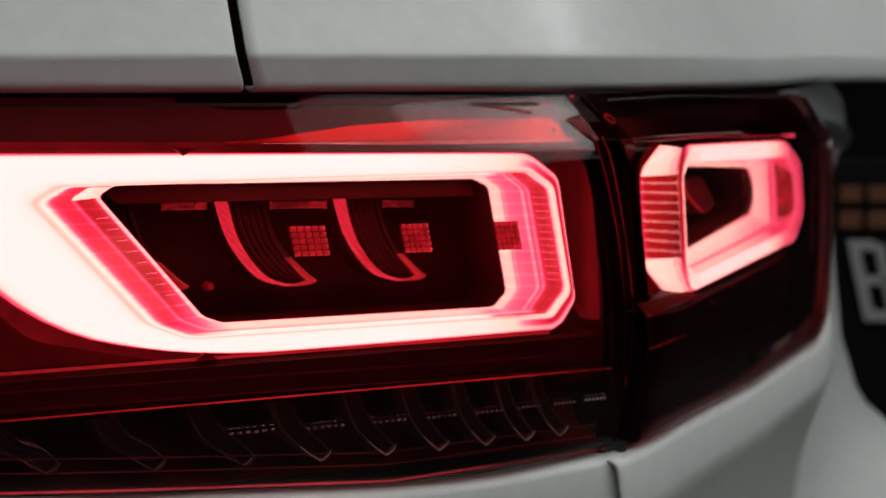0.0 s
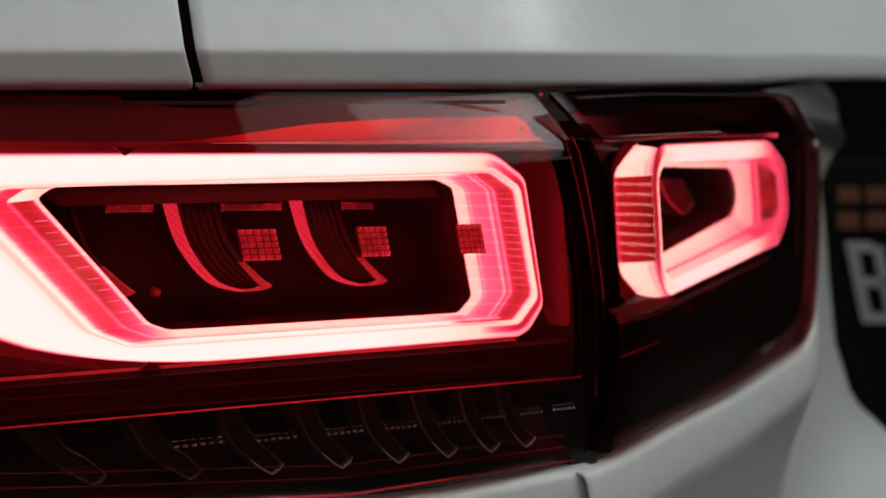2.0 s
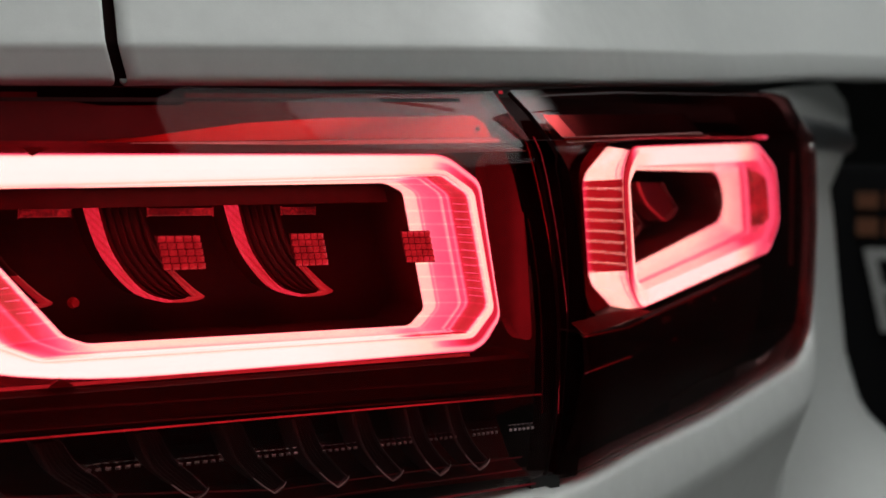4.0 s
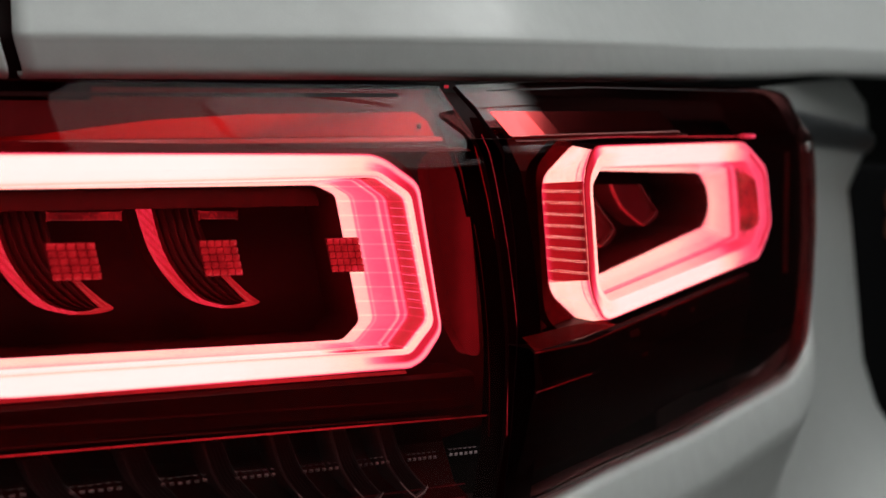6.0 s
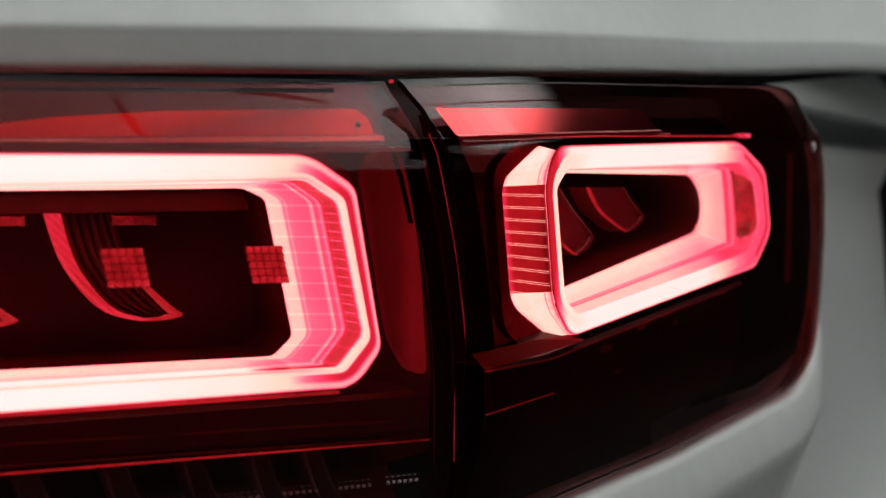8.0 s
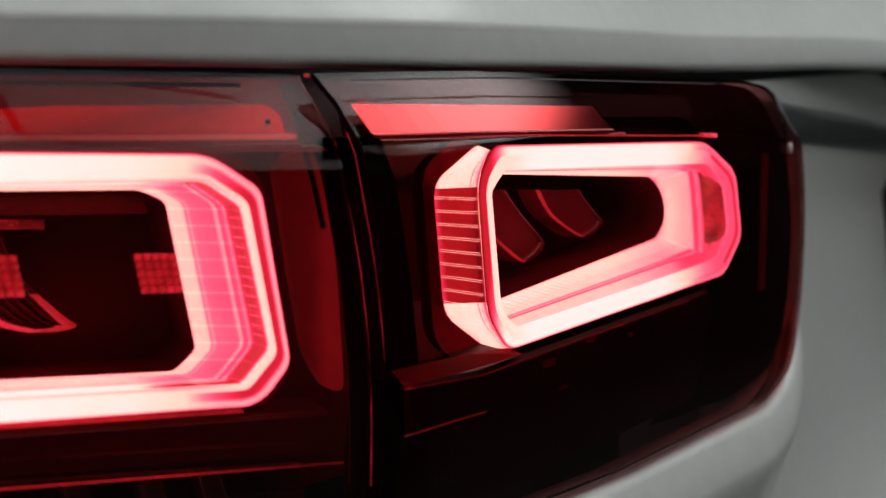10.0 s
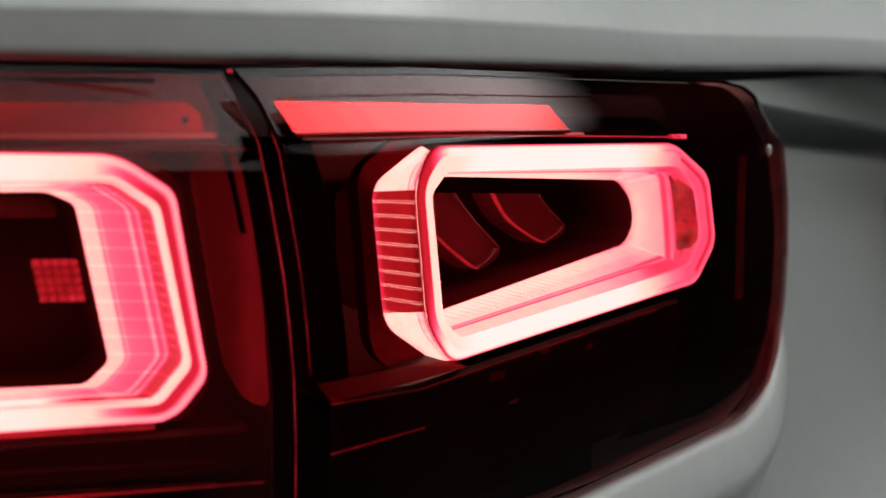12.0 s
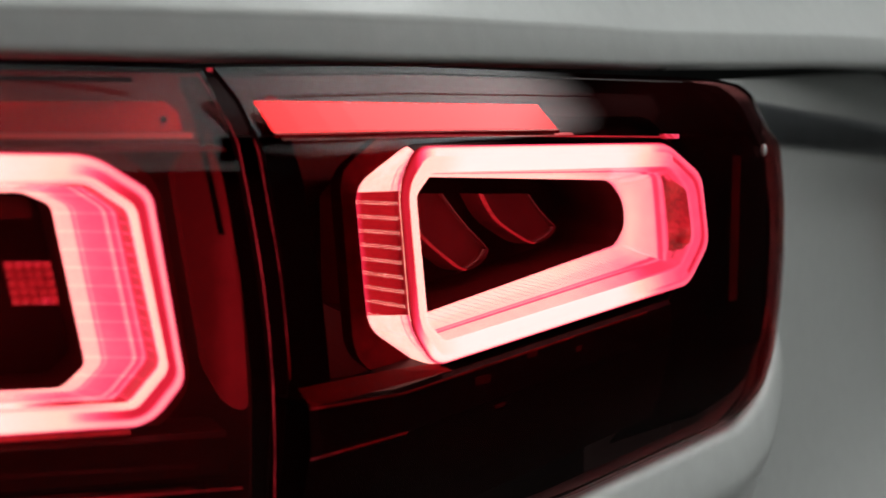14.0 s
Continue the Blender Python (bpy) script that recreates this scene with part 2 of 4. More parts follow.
# Red glow above the guide, put into the bezel as emission.
M_UPPER = glow("red_bezel_painted_glow", [(-420, 0.02), (-200, 0.03), (-60, 0.085), (0, 0.085)], None, None, (), 0.02, 0.4, 30)
M_PALE_STRIP = mat("polished_pink_lip", (0.92, 0.4, 0.4), 0.3, 1.0, 0, 500, 0.1)
# Light caught on plastic edges, drawn as emitting strips.
M_LINE = glow("self_lit_edge_line", [(-300, 0.17), (-150, 0.26), (-60, 0.26), (-20, 0.16), (8, 0.09), (20, 0.16), (40, 0.2), (300, 0.22)], None, None, (), 0.05, 0.3, 30)
# Patchy emission stands in for the highlights on the clips.
M_CLIP = glow("clip_painted_highlight", [(-300, 0.16), (-150, 0.12), (0, 0.07)], None, None, (), 0.14, 0.3, 70)


# ---------------------------------------------------------------- mesh helpers
def finish(name, bm, material, parent=None, label="", smooth=True):
    me = bpy.data.meshes.new(name)
    bmesh.ops.recalc_face_normals(bm, faces=bm.faces)
    bm.to_mesh(me)
    bm.free()
    if smooth:
        me.shade_smooth()
    me.materials.append(material)
    ob = new(name, me)
    if parent is not None:
        ob.parent = parent
    if label:
        ob["label"] = label
    return ob


def part(name, bm, material, parent, label="", smooth=False):
    return finish(name, bm, material, parent, label, smooth)


def thing(name, label, category, group="", kind="", at=(0, 0, 0)):
    ob = new(name)
    ob.location = at
    return tagged(ob, label, category, group, kind)


def strip(rows, closed=False, across=None):
    """A skin over rows of points; closed joins each row's end to its start. across: where each row lies from edge to edge."""
    bm = bmesh.new()
    layer = bm.verts.layers.float.new("across") if across else None
    vs = [[bm.verts.new(p) for p in r] for r in rows]
    if across:
        for r, a in zip(vs, across):
            for v in r:
                v[layer] = a
    n = len(rows[0])
    for a, b in zip(vs, vs[1:]):
        for i in range(n if closed else n - 1):
            j = (i + 1) % n
            bm.faces.new((a[i], a[j], b[j], b[i]))
    return bm


def thick(ob, metres, offset=-1):
    md = ob.modifiers.new("thickness", "SOLIDIFY")
    md.thickness, md.offset = metres, offset
    return ob


def dark_rim(ob):
    """The cut edge of a lens is blackened."""
    ob.data.materials.append(M_DARK)
    ob.modifiers["thickness"].material_offset_rim = 1
    return ob


def crisp(ob, degrees=34):
    md = ob.modifiers.new("crisp", "EDGE_SPLIT")
    md.split_angle = radians(degrees)
    return ob


def box(lo, hi, bevel=0.0):
    bm = bmesh.new()
    bmesh.ops.create_cube(bm, size=1)
    for v in bm.verts:
        v.co = Vector([lo[i] + (v.co[i] + 0.5) * (hi[i] - lo[i]) for i in range(3)])
    if bevel:
        bmesh.ops.bevel(bm, geom=bm.edges[:], offset=bevel, segments=2, profile=0.7, affect="EDGES")
    return bm


def prism(outline, place, d0, d1):
    """A slab: outline in face coordinates, from depth d0 to d1."""
    bm = bmesh.new()
    a = [bm.verts.new(place(u, z, d0)) for u, z in outline]
    b = [bm.verts.new(place(u, z, d1)) for u, z in outline]
    bm.faces.new(a)
    bm.faces.new(b[::-1])
    n = len(a)
    for i in range(n):
        bm.faces.new((a[i], b[i], b[(i + 1) % n], a[(i + 1) % n]))
    return bm


def rounded(poly, r, n=5):
    """The polygon with its corners rounded over about r."""
    out = []
    k = len(poly)
    for i in range(k):
        p, a, b = (Vector(poly[j]) for j in (i, i - 1, (i + 1) % k))
        rr = r[i] if isinstance(r, (list, tuple)) else r
        ra, rb = min(rr, (a - p).length * 0.45), min(rr, (b - p).length * 0.45)
        s, e = p + (a - p).normalized() * ra, p + (b - p).normalized() * rb
        for q in range(n + 1):
            w = q / n
            out.append(s * (1 - w) ** 2 + p * 2 * w * (1 - w) + e * w * w)
    return out


def mixed(a, b, w):
    return [p * (1 - w) + q * w for p, q in zip(a, b)]


def lerp(table, x):
    return float(np.interp(x, [p[0] for p in table], [p[1] for p in table]))


# face coordinates in millimetres: along the face, height, depth behind it
def gate(u, z, d):
    return Vector((u, d + 0.03 * (u + 15), z)) / 1000


TURN = radians(27.5)


def quarter(s, z, d):
    return Vector((80 + s * math.cos(TURN) - d * math.sin(TURN), 9 + s * math.sin(TURN) + d * math.cos(TURN), z)) / 1000


def loop(place, poly, d, r):
    return [place(p.x, p.y, d) for p in rounded(poly, r)]


# ---------------------------------------------------------------- room
room_wall = mat("dark_showroom_wall", (0.07, 0.072, 0.072), 0.8, 0, 0, 6, 0.25, 0.2, 60)
room_floor = mat("grey_showroom_floor", (0.14, 0.14, 0.136), 0.4, 0, 0, 8, 0.2, 0.1, 80)
for nm, lo, hi, mt in (
    ("floor", (-5, -5, -0.2), (7, 7, 0), room_floor),
    ("ceiling", (-5, -5, 3.6), (7, 7, 3.8), room_wall),
    ("wall_north", (-5, 7, -0.2), (7, 7.2, 3.8), room_wall),
    ("wall_south", (-5, -5.2, -0.2), (7, -5, 3.8), room_wall),
    ("wall_west", (-5.2, -5, -0.2), (-5, 7, 3.8), room_wall),
    ("wall_east", (7, -5, -0.2), (7.2, 7, 3.8), room_wall),
):
    tagged(finish(nm, box(lo, hi), mt, smooth=False), "plain dark grey showroom " + nm.split("_")[0], nm.split("_")[0], kind="structure")


def lamp_emit(name, colour, strength, weak=0.25, far=3.0):
    """A diffuser lit from one end: full there, weaker at the other."""
    m = bpy.data.materials.new(name)
    m.use_nodes = True
    nt = m.node_tree
    b = nt.nodes["Principled BSDF"]
    b.inputs["Base Color"].default_value = (0.8, 0.8, 0.8, 1)
    b.inputs["Emission Color"].default_value = (*colour, 1)
    tc = nt.nodes.new("ShaderNodeTexCoord")
    sep = nt.nodes.new("ShaderNodeSeparateXYZ")
    mr = nt.nodes.new("ShaderNodeMapRange")
    mr.interpolation_type = "SMOOTHSTEP"
    mr.inputs["From Min"].default_value, mr.inputs["From Max"].default_value = -1.0, 0.2
    mr.inputs["To Min"].default_value, mr.inputs["To Max"].default_value = strength * weak, strength
    nt.links.new(tc.outputs["Object"], sep.inputs[0])
    nt.links.new(sep.outputs["X"], mr.inputs["Value"])
    end = nt.nodes.new("ShaderNodeMapRange")
    end.interpolation_type = "SMOOTHSTEP"
    end.inputs["From Min"].default_value, end.inputs["From Max"].default_value = far, far - 0.3
    fade = nt.nodes.new("ShaderNodeMath")
    fade.operation = "MULTIPLY"
    nt.links.new(sep.outputs["X"], end.inputs["Value"])
    nt.links.new(mr.outputs["Result"], fade.inputs[0])
    nt.links.new(end.outputs["Result"], fade.inputs[1])
    nt.links.new(fade.outputs[0], b.inputs["Emission Strength"])
    return m


M_DIFF = lamp_emit("soft_diffuser", (0.97, 1, 0.99), 3.2, 0.2, 0.98)
M_FILL_FRONT = lamp_emit("front_fill_diffuser", (0.99, 1, 0.97), 1.14, 0.8)
M_FRAME = mat("black_lamp_frame", (0.02, 0.02, 0.02), 0.5)


def ceiling_light(cx, cy, cz, lx, ly, material=M_DIFF):
    t = thing("ceiling_light", "large white softbox panel hung from the ceiling, out of view", "light", "softboxes", at=(cx, cy, cz))
    part("diffuser", box((-lx / 2, -ly / 2, 0), (lx / 2, ly / 2, 0.02)), material, t, "glowing white diffuser")
    for sx, sy, w, h in ((0, -ly / 2 - 0.02, lx + 0.08, 0.04), (0, ly / 2 + 0.02, lx + 0.08, 0.04), (-lx / 2 - 0.02, 0, 0.04, ly), (lx / 2 + 0.02, 0, 0.04, ly)):
        part("frame", box((sx - w / 2, sy - h / 2, -0.01), (sx + w / 2, sy + h / 2, 0.12), 0.004), M_FRAME, t)
    for sx in (-1, 1):
        for sy in (-1, 1):
            part("hanger", box((sx * lx / 2 - 0.005, sy * ly / 2 - 0.005, 0.1), (sx * lx / 2 + 0.005, sy * ly / 2 + 0.005, 3.6 - cz)), M_FRAME, t)
    return t


ceiling_light(0.98, 0.75, 2.5, 1.94, 1.9)
# Unseen front fill, added to brighten the crease band and flank.
ceiling_light(1.2, -1.8, 3.3, 6.6, 3.6, M_FILL_FRONT)

# ---------------------------------------------------------------- the car
car = thing("car", "white car, rear corner with its tail lamps lit", "car")
# plan line of the shoulder over the lamps: x, y
HEAD = [(-900, -2.0), (-200, 0.0), (-22, 0.0), (98, 27.5), (520, 27.5), (700, 29), (1100, 31)]


def plan_line(start, heads, length, step=6.0):
    """Points and outward normals along a line whose heading (degrees by distance) is given."""
    out = []
    x, y = start
    s = heads[0][0]
    while s <= length:
        a = radians(lerp(heads, s))
        out.append((s, x, y, math.sin(a), -math.cos(a)))
        x += step * math.cos(a)
        y += step * math.sin(a)
        s += step
    return out


SHOULDER = plan_line((-900, 15.0), HEAD, 1060)
EDGE_Z = [(-900, 1016), (-256, 1032), (0, 1041), (75, 1045), (260, 1057), (380, 1066.5), (500, 1076.5), (700, 1089), (1060, 1109)]
BAND = [(-900, 11), (-256, 12), (0, 15), (200, 17), (640, 19)]


INSET = [(-25, 0), (30, 7), (90, 13), (220, 21), (300, 34), (480, 46), (1100, 46)]


def shoulder_panel(s0, s1, name, label):
    rows_ = []
    inside = [r for r in SHOULDER if s0 < r[0] < s1]
    ends = [tuple(float(np.interp(q, [r[0] for r in SHOULDER], [r[k] for r in SHOULDER])) for k in range(5)) for q in (s0, s1)]
    for s, x, y, nx, ny in [ends[0]] + inside + [ends[1]]:
        if s0 <= s <= s1:
            z, b, k = lerp(EDGE_Z, s), lerp(BAND, s), lerp([(-260, 0.6), (0, 1.2), (300, 3.0)], s)
            prof = [(-18, 6), (-7, 1), (-4.6, 0.0), (-2.0, 0.3), (-0.6, 0.9), (-0.1, 1.8), (0.05, 2.4), (0.2, 3.4), (1.1 - k, b - 3.4), (1.4 - k * 1.2, b - 2.2), (1.8 - k * 1.4, b - 0.9), (1.3 - k * 1.5, b + 0.4), (-0.4 - k * 1.5, b + 3), (-13 - k, b + 22), (-32, b + 50), (-58, b + 85), (-75, b + 160), (-130, b + 240)]
            lean = math.exp(-(((s + 160) / 60) ** 2))
            inset = lerp(INSET, s)
            rows_.append([Vector((x + nx * (o - inset) - lean * (0.28 * min(dz, b) - 0.1 * max(0, min(dz - b, 60))), y + ny * (o - inset), z + dz)) / 1000 for o, dz in prof])
    return thick(part(name, strip(rows_), M_PAINT, car, label, True), 0.0012, 1)


shoulder_panel(-900, -160.6, "tailgate_panel", "white painted tailgate skin with folded lower edge")
shoulder_panel(-156, 1054, "shoulder_panel", "white painted rear shoulder panel with a crease")
part("under_seal", strip([[Vector((x + nx * o, y + ny * o, lerp(EDGE_Z, s) + dz)) / 1000 for o, dz in ((-1.8 - lerp(INSET, s), -0.2), (-4.0 - lerp(INSET, s), -1.2), (-17 - 0.5 * lerp(INSET, s), -0.6), (-36, 5))] for s, x, y, nx, ny in SHOULDER if -150 <= s <= 300]), M_RUBBER, car, "black seal under the shoulder edge", True)
part("shoulder_underside", strip([[Vector((x + nx * o, y + ny * o, lerp(EDGE_Z, s) + dz)) / 1000 for o, dz in ((-6 - lerp(INSET, s), 1.5), (-60, 3), (-160, 6))] for s, x, y, nx, ny in SHOULDER if 280 <= s <= 1050]), M_PAINT, car, "white painted underside of the shoulder", True)
part("gap_filler", strip([[Vector((x + nx * o, y + ny * o, lerp(EDGE_Z, s) + dz)) / 1000 for o, dz in ((-9, -8), (-8, 12), (-10, 16), (-24, 34), (-43, 62), (-69, 97), (-86, 172))] for s, x, y, nx, ny in SHOULDER if -190 <= s <= -130]), M_DARK, car, "black filler in the gap", True)
part("gap_seal", box((-0.23, 0.03, 1.0), (-0.14, 0.05, 1.3)), M_RUBBER, car, "black rubber seal in the gap")
part("lamp_recess", strip([[Vector((x + nx * o, y + ny * o, z)) / 1000 for o, z in ((-60, 820), (-60, 1100))] for s, x, y, nx, ny in SHOULDER if s < 280]), M_RUBBER, car, "black body shell behind the lamps")

# ---------------------------------------------------------------- tailgate lamp
lampG = part("tailgate_lamp", prism([(-420, 884), (2, 880), (4, 1000), (-12, 1030), (-420, 1026)], gate, 44, 50), M_BLACK, car, "wide red tail lamp on the tailgate, lit")
SEAM = [(868, 8), (887, 11), (903, 13.5), (935, 14.5), (945, 14), (960, 12.3), (975, 10.2), (995, 6.6), (1005, 4.7), (1012, 3.9), (1018, 3.6), (1026, 2), (1037, -1), (1042, -4)]
# the lit back edge of the lens as a glowing strip, behind its outer skin: height, along, depth
SEAM_LINE = [(905, 16.6, -19), (925, 16.4, -19.5), (945, 15.5, -19.5), (960, 14.3, -18.8), (975, 12.7, -17.5), (985, 11.3, -16), (995, 9.8, -14.5), (1005, 8.2, -12.5), (1015, 6.8, -9.5), (1021, 4.6, -7), (1029, 0, -4.5), (1036, -4, -2)]
SEAM_LINE_Q = [(945, 21.2, -17.5), (955, 20.7, -16.4), (965, 20, -15), (975, 19, -14), (985, 17.5, -13.2), (995, 15.7, -12.4), (1003, 14.4, -11.5), (1012, 13.4, -9), (1019, 11.6, -6)]
GATE_BOTTOM = [(-420, 901), (-267, 889), (-218, 884), (-160, 879), (-111, 874.4), (-69, 872.8), (-25, 874.2), (10, 876)]
LENS_PROF = [(0.0, -16), (0.012, -24), (0.035, -28), (0.2, -29.5), (0.45, -30.5), (0.66, -30.5), (0.78, -29.8), (0.84, -28), (1.0, -1)]


def eased(table, w):
    """The table read softly, so that highlights run without kinks."""
    return sum(lerp(table, min(1, max(0, w + k * 0.006))) for k in range(-4, 5)) / 9 if 0.06 < w else lerp(table, w)


def lens_depth(w):
    return eased(LENS_PROF, w)


def gate_lens_depth(x, z, w):
    """The lens bows back a little towards the seam, and its upper slope dies out inboard."""
    f = max(0.0, 1 - (lerp(SEAM, z) - x) / 70)
    d = lens_depth(w)
    if w > 0.84:
        d84 = lens_depth(0.84)
        k = min(1, max(0, (x + 200) / 150))
        d = d84 + (d - d84) * k * k * (3 - 2 * k)
    return d + 8 * f ** 1.6


rows_ = []
for u in [i / 56 * 0.72 for i in range(56)] + [0.72 + 0.28 * (i / 40) for i in range(40)] + [0.9985, 1.0]:
    row = []
    for j in range(73):
        w = j / 72
        zt = 1037 + 0.033 * (-420 * (1 - u))
        zb = lerp(GATE_BOTTOM, -420 * (1 - u) + 4 * u)
        z = zb + (zt - zb) * w
        x = -420 * (1 - u) + lerp(SEAM, z) * u
        row.append(gate(x, z, gate_lens_depth(x, z, w)))
    rows_.append(row)
lensG = crisp(dark_rim(thick(part("outer_lens", strip(rows_), M_LENS, lampG, "glossy red-smoked outer lens", True), 0.002, 0)))

# light guide ring: corners start at the upper inboard end
G_O = [(-284, 1008), (-37, 1011), (-19.6, 1000.5), (-9.4, 945), (-20, 933), (-186, 932), (-247, 944.5), (-302, 994)]
G_I = [(-240, 996.5), (-38, 1002.5), (-27, 995), (-17.5, 951), (-26, 940), (-194, 940), (-208, 946), (-249, 991)]
G_B = [(-216, 997), (-54, 999.5), (-46, 996), (-36, 949), (-43, 942.5), (-173, 943), (-181, 946), (-222, 993)]


def grown(poly, mm):
    """The polygon pushed out by about mm."""
    c = sum((Vector(p) for p in poly), Vector((0, 0))) / len(poly)
    w = max(p[0] for p in poly) - min(p[0] for p in poly)
    h = max(p[1] for p in poly) - min(p[1] for p in poly)
    return [(c.x + (p[0] - c.x) * (1 + 2 * mm / w), c.y + (p[1] - c.y) * (1 + 2 * mm / h)) for p in poly]


def stepped_wall(place, a, b, w):
    """A wall that first runs outward, nearly flat, then straight forward."""
    n = (place(0, 0, 1) - place(0, 0, 0)).normalized()
    deep = n * (b - a).dot(n)
    side = b - a - deep
    g, h = (w / 0.78 * 0.93, w / 0.78 * 0.32) if w < 0.78 else (0.93 + 0.07 * (w - 0.78) / 0.22, 0.32 + 0.68 * (w - 0.78) / 0.22)
    return a + side * g + deep * h


def ledge_wall(place, a, b, w, i):
    """The corner lamp's end: a wide flat ledge, then a steep wall; elsewhere an even slope."""
    even = a * (1 - w) + b * w
    if place is not quarter or not 9 < i < 27:
        return even
    f, z = min(1.0, (i - 9) / 2, (27 - i) / 2), 1010.5 - 40 * min(1, max(0, (i - 10) / 15))
    edge = place(164.5 + 0.2 * (1010 - z), z, 15.3)
    stepped = a + (edge - a) * (w / 0.62) if w < 0.62 else edge + (b - edge) * ((w - 0.62) / 0.38)
    return even * (1 - f) + stepped * f


def ring_light(place, lamp, O, I, B, m_front, m_wall, front, back, outer, bezel, facets=False, m_line=None, r=2.2, r_out=3, stepped=False):
    """A closed light guide: its front, its inner wall down to a dark chamber, its outer wall and the bezel round it."""
    lo, li, lb = loop(place, O, front, r_out), loop(place, I, front + 1.0, r), loop(place, B, back, r)
    if stepped:  # the end bar leans: its inner edge stands proud of its outer one
        for i in range(8, 28):
            f = 1.0 if 12 <= i <= 23 else 0.5
            li[i] += (place(0, 0, -3.6) - place(0, 0, 0)) * f
            lo[i] += (place(0, 0, 2.0) - place(0, 0, 0)) * f
    ow = loop(place, outer[0], outer[1], r_out)
    forward = place(0, 0, -1.3) - place(0, 0, 0)
    steps = (0, 0.05, 0.12, 0.25, 0.4, 0.55, 0.7, 0.82, 0.9, 1)
    cutoff = 4 if m_line else 10
    rows2 = [[p + forward * math.sin(math.pi * w) for p in mixed(lo, li, w)] for w in steps]
    part("light_guide", strip(rows2[:cutoff + (1 if m_line else 0)], True, steps[:cutoff + (1 if m_line else 0)]), m_front, lamp, "white-hot glowing light guide", True)
    if m_line:
        part("guide_inner_rim", strip(rows2[cutoff:], True, steps[cutoff:]), m_line, lamp, "cream glowing inner rim", True)
    sw = [k * 0.78 / 8 for k in range(9)] + [0.81, 0.86, 0.91, 0.96, 1.0]
    part("guide_inner_wall", strip([[stepped_wall(place, a, b, w) if stepped and 9 <= i <= 26 else ledge_wall(place, a, b, w, i) for i, (a, b) in enumerate(zip(lb, li))] for w in sw], True, sw), m_wall, lamp, "pink glowing ribbed inner wall", True)
    if facets:
        keep = range(2, 33)
        part("guide_outer_wall", strip([[ow[i] for i in keep], [lo[i] for i in keep]]), M_BOX, lamp, "dark red outer wall", True)
    else:
        part("guide_outer_wall", strip([ow, lo], True), M_LIP, lamp, "dark red outer wall", True)
    if facets:
        out = place(0, 0, 0) - place(0.25, 0, 0)
        for ids, m_ in ((range(44, 51), M_Q_FACET), (range(31, 41), M_Q_FACET), (range(40, 45), M_Q_SIDE)):
            ids = [i % 48 for i in ids]
            part("guide_side_facet", strip([[ow[i] * (1 - w) + lo[i] * w + out for i in ids] for w in (0, 0.1, 0.2, 0.35, 0.5, 0.7, 0.85, 0.93, 1)], False, (0, 0.1, 0.2, 0.35, 0.5, 0.7, 0.85, 0.93, 1)), m_, lamp, "bright bevelled facet" if m_ is M_Q_FACET else "ribbed red side optic", True)
            for w in (0.8,) if m_ is M_Q_FACET else ():
                part("facet_line", strip([[ow[i] * (1 - v) + lo[i] * v + out * 1.3 for i in ids] for v in (w, w + 0.03)]), M_HATCH, lamp)
    b1, b2 = loop(place, grown(outer[0], bezel[0]), outer[1] + bezel[1], 7), loop(place, grown(outer[0], bezel[0] + 1.5), outer[1] + bezel[2], 7)
    part("bezel", strip([ow, mixed(ow, b1, 0.3), b1, b2], True), M_SHROUD if facets else M_LIP, lamp, "dark red bezel round the guide, painted glow on the tailgate one", True)
    deep = loop(place, B, back + 32, r)
    part("chamber_wall", strip([lb, deep], True), M_BOX, lamp, "dark red chamber", True)
    bm = bmesh.new()
    bm.faces.new([bm.verts.new(p) for p in deep])
    part("chamber_back", bm, M_BOX, lamp)
    return lb, li


lb, li = ring_light(gate, lampG, G_O, G_I, G_B, M_TG_FRONT, M_TG_WALL, -17, 2, (G_O, -4), (3, 1, -1), r_out=(12, 6, 4, 4, 6, 40, 26, 16), stepped=True)
fore = gate(0, 0, -0.25) - gate(0, 0, 0)


def on_wall(ring, wall_from, wall_to, i, j, f, w):
    """A point on a guide's inner wall: f of the way from corner point i to j, w of the way from the chamber to the front."""
    a, b = wall_from[i % ring] * (1 - f) + wall_from[j % ring] * f, wall_to[i % ring] * (1 - f) + wall_to[j % ring] * f
    return a * (1 - w) + b * w


for k in range(9):
    f = 0.08 + k * 0.098
    p, q, up = on_wall(48, lb, li, 41, 42, f, 0.14), on_wall(48, lb, li, 41, 42, f, 0.36), Vector((0, 0, 0.00025))
    part("rib", strip([[p + fore - up, q + fore - up * 0.2], [p + fore * 2.2 + up * 0.2, q + fore * 1.6 + up * 0.1], [p + fore + up, q + fore + up * 0.3]]), M_Q_RIB, lampG)
for k in range(13):
    f = 0.04 + k * 0.077
    a, b = lb[17] * (1 - f) + lb[18] * f, li[17] * (1 - f) + li[18] * f
    p, q, up, back = stepped_wall(gate, a, b, 0.8), stepped_wall(gate, a, b, 0.95), Vector((0, 0, 0.0002)), Vector((-0.0002, 0, 0))
    part("rib", strip([[p - up, q - up], [p + back, q + back], [p + up, q + up]]), M_RIB_DIM, lampG)
part("corner_facet", strip([[on_wall(48, lb, li, i, i, 0, w) + fore for i in (44, 45, 46, 47, 48, 49, 50)] for w in (0.04, 0.2, 0.4, 0.5)], False, (0.1, 0.3, 0.6, 0.9)), M_Q_FACET, lampG, "bright bevelled corner facet", True)
